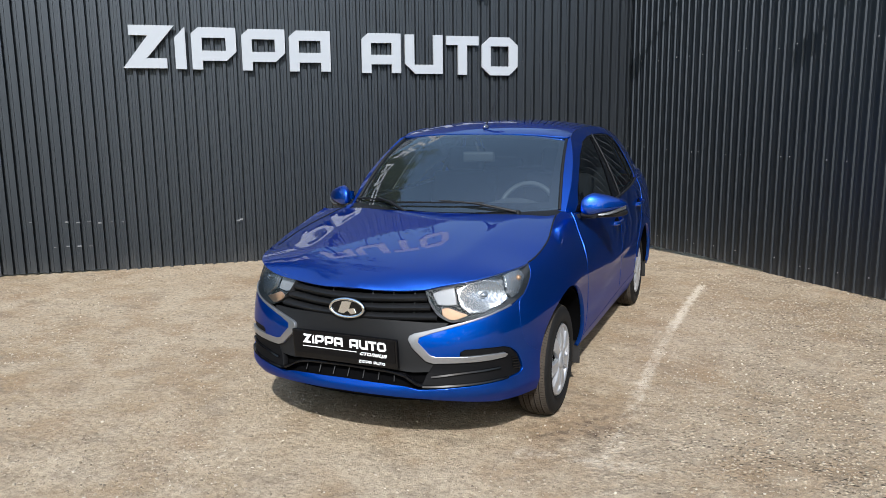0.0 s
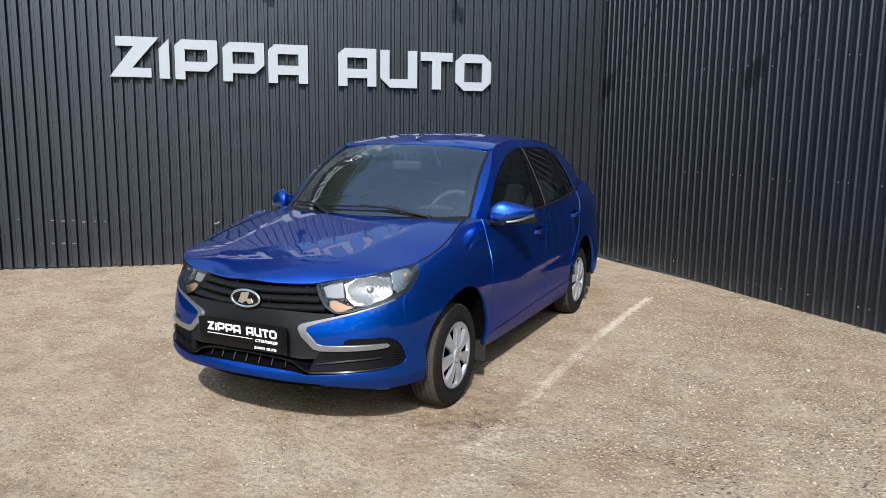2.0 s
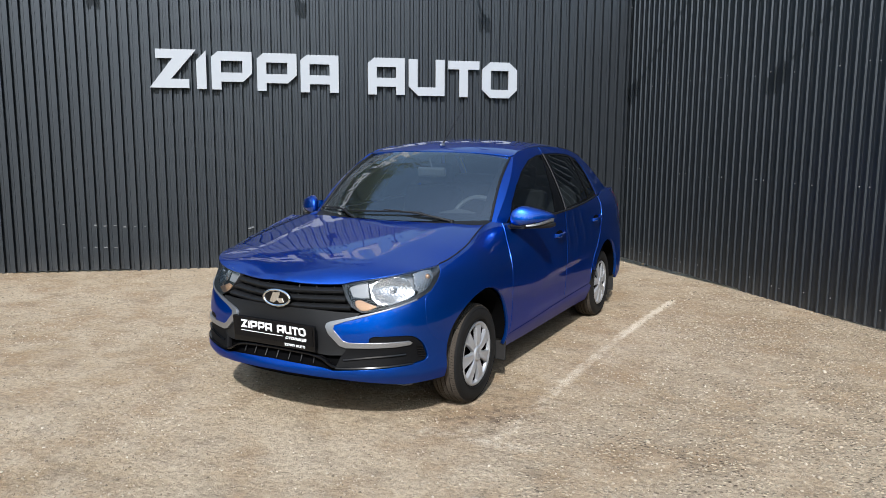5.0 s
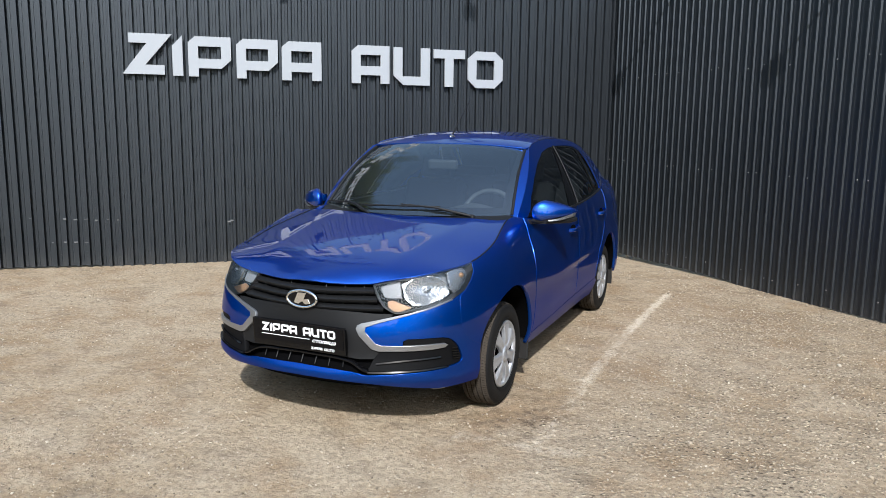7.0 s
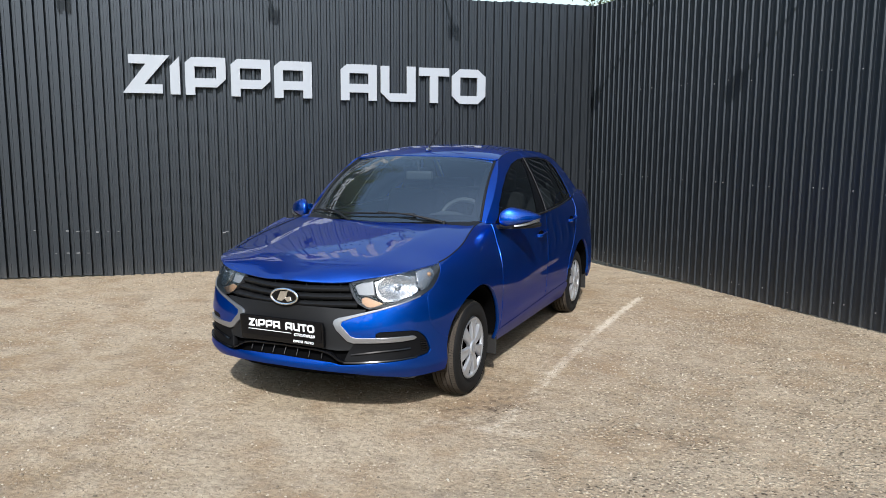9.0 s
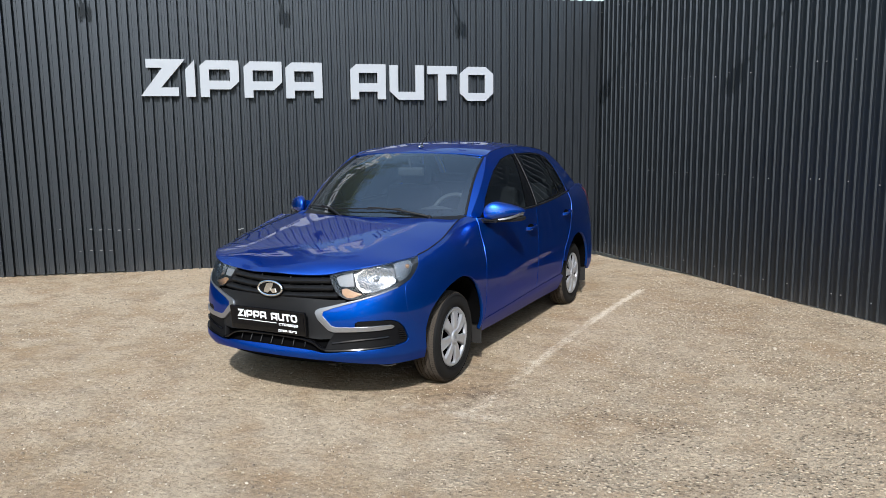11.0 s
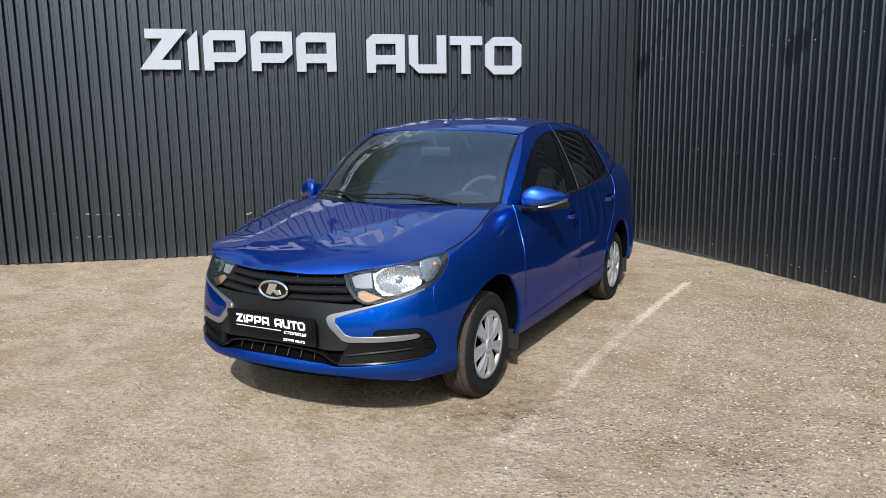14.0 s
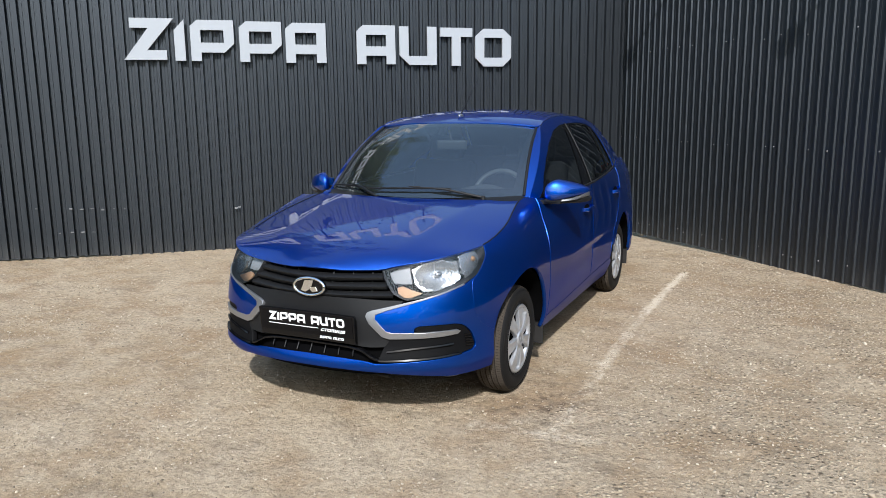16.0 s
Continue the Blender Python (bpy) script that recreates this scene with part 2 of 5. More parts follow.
WHITE = material("white_plate_lettering", (0.80, 0.80, 0.80), 0.5)
MIRROR = material("mirror_glass", (0.9, 0.9, 0.9), 0.01, 1.0)
STEEL = grained("galvanised_steel", (0.42, 0.42, 0.42), 0.45, 60, 0.15, metal=0.8)
SCREW = grained("dull_zinc_screw", (0.20, 0.20, 0.20), 0.5, 60, 0.3, metal=0.4)
SCREW_DARK = grained("graphite_painted_screw", (0.034, 0.035, 0.038), 0.45, 60, 0.3)
BARK = grained("grey_brown_bark", (0.11, 0.085, 0.065), 0.9, 25, 0.35, 0.4)
LEAF = grained("young_green_leaves", (0.085, 0.115, 0.035), 0.6, 9, 0.35)

# ---- meshes ----
def mesh_of(name, verts, faces, mats, normals=None, smooth=True, index=None):
    me = bpy.data.meshes.new(name)
    me.from_pydata([tuple(v) for v in verts], [], faces)
    for m in (mats if isinstance(mats, (list, tuple)) else [mats]):
        me.materials.append(m)
    me.polygons.foreach_set("use_smooth", [smooth] * len(me.polygons))
    if index is not None:
        me.polygons.foreach_set("material_index", index)
    me.update()
    if normals is not None:
        me.normals_split_custom_set_from_vertices([tuple(n) for n in normals])
    return me


def piece(name, data, parent=None, label="", m=None):
    ob = new(name, data)
    if parent is not None:
        ob.parent = parent
    if label:
        ob["label"] = label
    if m is not None:
        ob.matrix_basis = m
    return ob


def part(name, bm, mat, parent, label="", smooth=None, m=None):
    """A bmesh as one mesh object under a thing; smooth: the greatest angle, in degrees, that is shaded round."""
    me = bpy.data.meshes.new(name)
    bm.normal_update()
    if smooth is not None:
        for f in bm.faces:
            f.smooth = True
        for e in bm.edges:
            e.smooth = len(e.link_faces) == 2 and e.calc_face_angle(0) < radians(smooth)
    bm.to_mesh(me)
    bm.free()
    me.materials.append(mat)
    return piece(name, me, parent, label, m)


def box(sx, sy, sz, at=(0, 0, 0), bevel=0.0, m=None, bm=None):
    bm = bm or bmesh.new()
    made = bmesh.ops.create_cube(bm, size=1, matrix=(m or Matrix()) @ Matrix.Translation(at) @ Matrix.Diagonal((sx, sy, sz, 1)))
    if bevel:
        edges = list({e for v in made["verts"] for e in v.link_edges})
        bmesh.ops.bevel(bm, geom=edges, offset=bevel, segments=2, affect="EDGES", profile=0.7)
    return bm


def rod(a, b, r, bm=None, segments=10, r2=None):
    """A round bar from a to b."""
    bm = bm or bmesh.new()
    a, b = Vector(a), Vector(b)
    turn = (b - a).to_track_quat("Z", "Y").to_matrix().to_4x4()
    bmesh.ops.create_cone(bm, cap_ends=True, segments=segments, radius1=r, radius2=r if r2 is None else r2, depth=(b - a).length,
                          matrix=Matrix.Translation((a + b) / 2) @ turn)
    return bm


def slab(points, depth, bm=None, m=None, bevel=0.0):
    """A flat outline in x and y, drawn up to the given depth in z."""
    bm = bm or bmesh.new()
    vs = [bm.verts.new((x, y, 0)) for x, y in points]
    f = bm.faces.new(vs)
    got = bmesh.ops.extrude_face_region(bm, geom=[f])
    top = [v for v in got["geom"] if isinstance(v, bmesh.types.BMVert)]
    bmesh.ops.translate(bm, verts=top, vec=(0, 0, depth))
    bmesh.ops.recalc_face_normals(bm, faces=bm.faces[:])
    if bevel:
        rim = [e for e in bm.edges if all(v in top for v in e.verts)]
        bmesh.ops.bevel(bm, geom=rim, offset=bevel, segments=2, affect="EDGES")
    if m is not None:
        bmesh.ops.transform(bm, matrix=m, verts=bm.verts[:])
    return bm


# ---- the yard: ground and two walls of profiled steel sheet ----
BACK_TURN, SIDE_TURN = 39.0, -43.0
CORNER = Vector((0.122, 5.715, 0))
BACK = Matrix.Translation(CORNER) @ pose(0, 0, 0, 0, 0, BACK_TURN)     # x runs along the wall, -y faces the yard
SIDE = Matrix.Translation(CORNER) @ pose(0, 0, 0, 0, 0, SIDE_TURN)
WALL_TOP = 3.225


def ground_z(x, y):
    dip = -0.055 * math.exp(-((x - 0.2) ** 2 + (y - 6.0) ** 2) / 3.5)
    far = min(1.0, max(0.0, (math.hypot(x - 0.5, y - 1) - 3.5) / 6))
    wave = 0.018 * noise.noise((x * 0.5, y * 0.5, 3.1)) + 0.006 * noise.noise((x * 2.3, y * 2.3, 8.0))
    near = min(1.0, max(0.0, (math.hypot(x, y - 1.2) - 1.6) / 1.5))
    return dip + wave * near + 0.01 * far


def build_ground():
    """One sheet: fine round the car, with ever wider rings out to the horizon."""
    verts, faces = [], []
    xs = np.r_[-2500, -800, -250, -80, -30, -14, np.arange(-8, 6.01, 0.1), 10, 16, 30, 80, 250, 800, 2500]
    ys = np.r_[-2500, -800, -250, -80, -30, -14, np.arange(-5, 7.01, 0.1), 10, 16, 30, 80, 250, 800, 2500]
    for y in ys:
        for x in xs:
            verts.append((x, y, ground_z(x, y)))
    w = len(xs)
    for j in range(len(ys) - 1):
        for i in range(w - 1):
            a = j * w + i
            faces.append((a, a + 1, a + w + 1, a + w))
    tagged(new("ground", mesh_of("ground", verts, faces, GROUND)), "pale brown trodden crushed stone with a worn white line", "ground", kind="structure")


def sheet_mesh(ribs, top, tail, RIB, rise, crown, slit=0.0):
    """A profiled steel sheet in its own x and z: ribs of the given rise that stand out towards -y, with a fine crease in each valley and, where asked, a deep slit beside each rib."""
    verts, faces = [], []
    xs = []
    for i in range(ribs):
        line = [(0.0, 0), (0.026, 0), (0.0275, -0.12), (0.029, 0), (crown[0], 0), (crown[1], 1), (crown[2], 1)]
        line += [(crown[2] + 0.003, -slit), (0.1020, -slit), (0.1045, 0)] if slit else [(0.1045, 0)]
        for at, out in line:
            xs.append((i * RIB + at * RIB / 0.105, -rise * out))
    xs.append((ribs * RIB, 0.0))
    for x, y in xs:
        verts += [(x, y, tail), (x, y, top), (x, y + 0.002, tail), (x, y + 0.002, top)]
    for i in range(len(xs) - 1):
        a = 4 * i
        faces += [(a, a + 4, a + 5, a + 1), (a + 2, a + 3, a + 7, a + 6), (a + 1, a + 5, a + 7, a + 3), (a, a + 2, a + 6, a + 4)]
    n = 4 * (len(xs) - 1)
    faces += [(0, 1, 3, 2), (n, n + 2, n + 3, n + 1)]
    return mesh_of("sheet", verts, faces, WALL, smooth=False)


def screw_mesh(mat):
    bm = bmesh.new()
    bmesh.ops.create_cone(bm, cap_ends=True, segments=8, radius1=0.007, radius2=0.005, depth=0.006, matrix=pose(0, -0.003, 0, 90))
    me = bpy.data.meshes.new("screw")
    bm.to_mesh(me)
    bm.free()
    me.materials.append(mat)
    return me


def build_wall(name, base, sheets, RIB, before=False, ribs=11, rise=0.022, crown=(0.056, 0.062, 0.0900), foot=0.0, head=None, slit=0.0):
    wall = new(name)
    start = -sheets * ribs * RIB if before else 0.0
    wall.matrix_basis = base
    tagged(wall, "tall fence of dark graphite profiled steel sheets, dusty at the foot", "wall", kind="structure")
    flat = sheet_mesh(ribs, WALL_TOP, foot, RIB, rise, crown, slit)
    for i in range(sheets):
        piece("sheet", flat, wall, m=pose(start + i * ribs * RIB, -0.0015 * (i % 2), 0.012 * math.sin(i * 2.1)))
    screw = screw_mesh(head)
    dice = random.Random(len(name))
    for z in (0.14, 1.13, 2.13, 3.10):
        for i in range(int(sheets * ribs / 3)):
            k = 3 * i + dice.choice((0, 0, 1, 2))
            piece("screw", screw, wall, m=pose(start + (k + 0.24) * RIB, -0.003, z + dice.uniform(-0.02, 0.02)))
    for x in np.arange(start + 0.4, start + sheets * ribs * RIB, 2.6):
        part("post", box(0.06, 0.06, 3.3, (x, 0.085, 1.55)), STEEL, wall)
    for z in (0.14, 1.13, 2.13, 3.10):
        part("rail", box(sheets * ribs * RIB, 0.03, 0.05, (start + sheets * ribs * RIB / 2, 0.038, z)), STEEL, wall)
    return wall


build_ground()
north = build_wall("wall_north", BACK, 13, 0.1075, True, foot=0.004, head=SCREW_DARK, rise=0.037, crown=(0.056, 0.063, 0.0900), slit=0.35)
build_wall("wall_east", SIDE, 11, 0.100, rise=0.0135, crown=(0.077, 0.083, 0.0950), foot=0.004, head=SCREW)
# pale scuffs and small dents on the back wall
scuff = bpy.data.meshes.new("scuff")
bm = box(0.036, 0.003, 0.013, bevel=0.001)
bm.to_mesh(scuff)
bm.free()
scuff.materials.append(grained("scraped_sheet", (0.16, 0.165, 0.17), 0.5, 60, 0.3))
for x, z in ((-6.585, 0.534), (-6.258, 0.52), (-6.155, 0.511), (-6.051, 0.514), (-5.953, 0.499), (-5.842, 0.503), (-5.737, 0.50), (-6.387, 0.271), (-6.266, 0.274), (-6.163, 0.271), (-6.059, 0.267), (-4.566, 0.471), (-4.60, 0.46)):
    piece("scuff", scuff, north, m=pose(x, -0.0475, z, 0, 4 * math.sin(x * 40), 0) @ Matrix.Diagonal((0.8 + 0.3 * math.sin(x * 9), 1, 0.8 + 0.4 * math.sin(x * 23), 1)))


# ---- the sign: nine cut-out letters on the back wall ----
# strokes on a field one unit high; the sign's own letter shapes
GLYPHS = {
    "zed": (1.06, [[(0.0, 0.0), (1.0, 0.0), (1.0, 0.235), (0.545, 0.235), (1.20, 1.0), (0.17, 1.0), (0.17, 0.765), (0.59, 0.765)]], []),
    "bar": (0.25, [[(0.0, 0.0), (0.25, 0.0), (0.25, 1.0), (0.0, 0.74)]], []),
    "pea": (1.05, [[(0.0, 0.0), (0.245, 0.0), (0.245, 0.21), (0.81, 0.21), (1.05, 0.43), (1.05, 1.0), (0.175, 1.0), (0.0, 0.85)]], [(0.245, 0.45, 0.80, 0.755)]),
    "ay": (1.03, [[(0.0, 0.0), (0.245, 0.0), (0.245, 0.22), (0.785, 0.22), (0.785, 0.0), (1.03, 0.0), (1.03, 1.0), (0.175, 1.0), (0.0, 0.85)]], [(0.245, 0.46, 0.785, 0.755)]),
    "yu": (1.02, [[(0.27, 0.0), (1.02, 0.0), (1.02, 1.0), (0.765, 1.0), (0.765, 0.235), (0.25, 0.235), (0.25, 1.0), (0.0, 1.0), (0.0, 0.25)]], []),
    "tee": (0.90, [[(0.32, 0.0), (0.57, 0.0), (0.57, 0.765), (0.90, 0.765), (0.90, 1.0), (0.0, 1.0), (0.0, 0.765), (0.32, 0.765)]], []),
    "oh": (1.03, [[(0.24, 0.0), (0.79, 0.0), (1.03, 0.225), (1.03, 0.79), (0.79, 1.0), (0.24, 1.0), (0.0, 0.79), (0.0, 0.225)]], [(0.255, 0.235, 0.775, 0.765)]),
}
WORDS = ["zed", "bar", "pea", "pea", "ay", "ay", "yu", "tee", "oh"]


def letter_mesh(kind, size, depth, front, side):
    """A letter with its opening, standing in x and y, its face at z = depth."""
    width, outlines, holes = GLYPHS[kind]
    from mathutils.geometry import delaunay_2d_cdt
    pts, edges, rings = [], [], []
    for ring in outlines + [[(a, b), (c, b), (c, d), (a, d)] for a, b, c, d in holes]:
        n = len(pts)
        pts += [Vector((x * size, y * size)) for x, y in ring]
        edges += [(n + i, n + (i + 1) % len(ring)) for i in range(len(ring))]
        rings.append(range(n, n + len(ring)))
    flat, _, tris, *_ = delaunay_2d_cdt(pts, edges, [], 2, 1e-6)
    inside = []
    for t in tris:
        c = sum((flat[i] for i in t), Vector((0, 0))) / len(t) / size
        if not any(a < c.x < e and b < c.y < d for a, b, e, d in holes):
            inside.append(t)
    ring = outlines[0]

    def covers(c):
        hit = False
        for (x1, y1), (x2, y2) in zip(ring, ring[1:] + ring[:1]):
            if (y1 > c.y) != (y2 > c.y) and c.x < (x2 - x1) * (c.y - y1) / (y2 - y1) + x1:
                hit = not hit
        return hit
    inside = [t for t in inside if covers(sum((flat[i] for i in t), Vector((0, 0))) / len(t) / size)]
    verts = [(p.x, p.y, depth) for p in flat] + [(p.x, p.y, 0) for p in flat]
    n = len(flat)
    faces, index = [], []
    count = {}
    for t in inside:
        t = list(t)
        a, b, c = (flat[i] for i in t[:3])
        if (b - a).cross(c - a) < 0:
            t.reverse()
        faces.append(tuple(t)); index.append(0)
        faces.append(tuple(i + n for i in reversed(t))); index.append(1)
        for i, j in zip(t, t[1:] + t[:1]):
            count[(i, j)] = True
    for i, j in count:
        if (j, i) not in count:
            faces.append((i, i + n, j + n, j)); index.append(1)
    return mesh_of("letter_" + kind, verts, faces, [front, side], smooth=False, index=index)


SIGN_X = [-5.612, -5.117, -4.958, -4.468, -3.991, -3.230, -2.756, -2.289, -1.880]
for kind, x in zip(WORDS, SIGN_X):
    letter = new("sign_letter", letter_mesh(kind, 0.415, 0.030, LETTER, LETTER_SIDE))
    letter.matrix_basis = BACK @ pose(x, -0.041, 2.028 - 0.0150 * (x + 5.612), 90, 0.0, 0)
    tagged(letter, "large flat white cut-out letter mounted on the dark wall", "sign letter", "letters of the wall sign")


# ---- the same word once more, on posts above the fence: it shows only mirrored in the car ----
RAISED_Z = WALL_TOP + 0.28
for kind, x in zip(WORDS, SIGN_X):
    letter = new("raised_sign_letter", letter_mesh(kind, 0.44, 0.030, LETTER, LETTER_SIDE))
    letter.matrix_basis = BACK @ pose((x + 5.612) * 1.06 - 6.84, 0.04, RAISED_Z, 90, 0.0, 0)
    tagged(letter, "flat white cut-out letter on a thin post above the fence", "sign letter", "letters above the fence")
    middle = GLYPHS[kind][0] * (0.25 if kind in ("pea", "ay", "bar") else 0.5) * 0.44
    part("post", box(0.016, 0.75, 0.016, (middle, -0.17, -0.012), 0.002), SEAL, letter, "thin dark steel post")

# -- car surface --
# The car stands with its front axle's middle at the origin, its nose towards -y and its left side towards +x.


def place(knots, x):
    """The stretch between knots in which x lies."""
    lo, hi = 0, len(knots) - 1
    while hi - lo > 1:
        mid = (lo + hi) // 2
        lo, hi = (mid, hi) if knots[mid] <= x else (lo, mid)
    return lo


def spline(xs, ys):
    """A natural cubic through the knots."""
    xs, ys = np.asarray(xs, float), np.asarray(ys, float)
    n, h = len(xs), np.diff(xs)
    a, b = np.zeros((n, n)), np.zeros(n)
    a[0, 0] = a[-1, -1] = 1
    for i in range(1, n - 1):
        a[i, i - 1:i + 2] = h[i - 1], 2 * (h[i - 1] + h[i]), h[i]
        b[i] = 6 * ((ys[i + 1] - ys[i]) / h[i] - (ys[i] - ys[i - 1]) / h[i - 1])
    m = np.linalg.solve(a, b).tolist()
    xs, ys, h = xs.tolist(), ys.tolist(), h.tolist()

    def at(x):
        i = place(xs, x)
        t, d = x - xs[i], h[i]
        c1 = (ys[i + 1] - ys[i]) / d - d * (2 * m[i] + m[i + 1]) / 6
        return ys[i] + c1 * t + m[i] * t**2 / 2 + (m[i + 1] - m[i]) / (6 * d) * t**3
    return at


def gentle(xs, ys):
    """A monotone cubic through the knots, flat beyond the ends."""
    xs, ys = np.asarray(xs, float), np.asarray(ys, float)
    h, s = np.diff(xs), np.diff(ys) / np.diff(xs)
    m = np.zeros(len(xs))
    m[0], m[-1] = s[0], s[-1]
    for i in range(1, len(xs) - 1):
        if s[i - 1] * s[i] > 0:
            w1, w2 = 2 * h[i] + h[i - 1], h[i] + 2 * h[i - 1]
            m[i] = (w1 + w2) / (w1 / s[i - 1] + w2 / s[i])

    xs, ys, h, m = xs.tolist(), ys.tolist(), h.tolist(), m.tolist()

    def at(x):
        x = min(max(float(x), xs[0]), xs[-1])
        i = place(xs, x)
        d = h[i]
        t = (x - xs[i]) / d
        return ((2 * t**3 - 3 * t**2 + 1) * ys[i] + (t**3 - 2 * t**2 + t) * d * m[i]
                + (3 * t**2 - 2 * t**3) * ys[i + 1] + (t**3 - t**2) * d * m[i + 1])
    return at


# The widest outline in plan, from the nose round the left side to the tail.
PLAN = [(0, 0, -0.85), (0.2004, 0.2, -0.838), (0.3652, 0.36, -0.8), (0.535, 0.5084, -0.7394), (0.6932, 0.6363, -0.6531), (0.8499, 0.7299, -0.5307), (1.003, 0.7878, -0.3838), (1.17, 0.8194, -0.2061), (1.357, 0.8369, -0.001493), (1.646, 0.84, 0.3), (2.143, 0.847, 0.8), (2.743, 0.85, 1.4), (3.243, 0.85, 1.9), (3.743, 0.846, 2.4), (4.143, 0.832, 2.8), (4.426, 0.795, 3.08), (4.621, 0.72, 3.26), (4.82, 0.55, 3.365), (5.073, 0.3, 3.402), (5.373, 0, 3.412)]   # way along it, x, y
_p = np.array(PLAN)[:, 1:]
_len = np.array(PLAN)[:, 0]
plan_x, plan_y = spline(_len, _p[:, 0]), spline(_len, _p[:, 1])
TAIL = float(_len[-1])


def s_at(y, front=True):
    """The way along the outline at which the side reaches y."""
    lo, hi = 0.0, TAIL
    for _ in range(40):
        mid = (lo + hi) / 2
        lo, hi = (mid, hi) if plan_y(mid) < y else (lo, mid)
    return lo


# How far the body lies inside that outline, by height, at stations along it.
LEVELS = [0.16, 0.25, 0.32, 0.42, 0.52, 0.62, 0.72, 0.80, 0.88, 0.96, 1.04, 1.12]
STATIONS = [(0.0, [.120, .048, .000, .045, .050, .055, .068, .110, .18, .26, .36, .46]),
            (0.37, [.120, .048, .000, .025, .035, .060, .097, .135, .19, .26, .36, .46]),
            (0.66, [.110, .045, .000, .015, .018, .032, .062, .100, .155, .23, .32, .42]),
            (1.02, [.080, .028, .006, .006, .010, .018, .042, .068, .122, .195, .30, .40]),
            (1.37, [.060, .020, .010, .000, .000, .002, .014, .040, .085, .165, .28, .40]),
            (1.80, [.110, .048, .018, .004, .000, .002, .010, .032, .076, .128, .21, .31]),
            (2.05, [.110, .052, .020, .005, .000, .002, .009, .022, .045, .070, .12, .20]),
            (2.28, [.110, .054, .022, .005, .000, .002, .008, .017, .026, .035, .060, .10]),
            (3.27, [.110, .054, .022, .005, .000, .002, .007, .014, .021, .028, .048, .09]),
            (3.92, [.065, .035, .016, .003, .000, .002, .007, .014, .024, .040, .085, .17]),
            (4.62, [.070, .020, .000, .000, .006, .012, .020, .028, .040, .060, .100, .17]),
            (TAIL, [.070, .020, .000, .000, .030, .050, .050, .052, .058, .070, .100, .16])]
_rows = [gentle(LEVELS, r) for _, r in STATIONS]
_at = [float(s) for s, _ in STATIONS]


def raw_inset(s, z):
    last = len(_at) - 1
    i = place(_at, s)
    d = _at[i + 1] - _at[i]
    t = min(max((s - _at[i]) / d, 0), 1)
    v = {j: _rows[j](z) for j in range(max(i - 1, 0), min(i + 2, last) + 1)}
    m = [0.0 if j in (0, last) else (v[j + 1] - v[j - 1]) / (_at[j + 1] - _at[j - 1]) for j in (i, i + 1)]
    return (2 * t**3 - 3 * t**2 + 1) * v[i] + (t**3 - 2 * t**2 + t) * d * m[0] + (3 * t**2 - 2 * t**3) * v[i + 1] + (t**3 - t**2) * d * m[1]


_DS, _DZ, _Z0 = 0.03, 0.012, 0.16
_NS, _NZ = int(TAIL / _DS) + 4, int((1.12 - _Z0) / _DZ) + 4
_grid = [[raw_inset(min(abs((i - 1) * _DS), TAIL), min(max(_Z0 + (j - 1) * _DZ, _Z0), 1.12)) for j in range(_NZ)] for i in range(_NS)]


def inset(s, z):
    """The same, evened out so that reflections run smoothly over it."""
    a, b = min(max(s / _DS, 0), _NS - 3.001), min(max((z - _Z0) / _DZ, 0), _NZ - 3.001)
    i, j = int(a), int(b)
    t, u = a - i, b - j
    ws = ((1 - t) ** 3 / 6, (3 * t**3 - 6 * t * t + 4) / 6, (-3 * t**3 + 3 * t * t + 3 * t + 1) / 6, t**3 / 6)
    wz = ((1 - u) ** 3 / 6, (3 * u**3 - 6 * u * u + 4) / 6, (-3 * u**3 + 3 * u * u + 3 * u + 1) / 6, u**3 / 6)
    out = 0.0
    for w, row in zip(ws, _grid[i:i + 4]):
        out += w * (wz[0] * row[j] + wz[1] * row[j + 1] + wz[2] * row[j + 2] + wz[3] * row[j + 3])
    return out


def shell(s, z, deeper=0.0):
    """A point of the lower body: s along the outline (negative on the right side), z up, deeper inwards."""
    s = float(s)
    a = abs(s)
    e = 1e-3
    dx, dy = plan_x(a + e) - plan_x(a - e), plan_y(a + e) - plan_y(a - e)
    ln = math.hypot(dx, dy)
    o = inset(a, z) + deeper
    if 2.0 < a < 3.7 and z < 0.70:
        fold = min(1.0, max(0.0, (a - 2.1) / 0.5)) * min(1.0, max(0.0, (3.65 - a) / 0.2))
        o += 0.007 * fold / (1 + math.exp((z - 0.552 - 0.05 * min(1.0, (a - 2.0) / 1.1)) / 0.006)) * min(1.0, max(0.0, (z - 0.20) / 0.25))
    x, y = plan_x(a) - dy / ln * o, plan_y(a) + dx / ln * o
    return (float(x) if s >= 0 else -float(x), float(y), float(z))


belt = gentle([0.40, 0.70, 1.0, 1.4, 1.9, 2.24, 2.6, 2.9], [0.985, 0.985, 0.985, 0.992, 1.012, 1.035, 1.055, 1.07])
_bx = gentle([0.40, 0.48, 0.70, 1.0, 1.4, 1.9, 2.24, 2.6, 2.9], [0.665, 0.695, 0.765, 0.805, 0.818, 0.806, 0.780, 0.735, 0.70])


def house(y, z, deeper=0.0):
    """A point of the left side of the cabin above the belt."""
    d = z - belt(y)
    return (float(_bx(y) - 0.40 * d - 0.34 * d * abs(d)) - deeper, float(y), float(z))


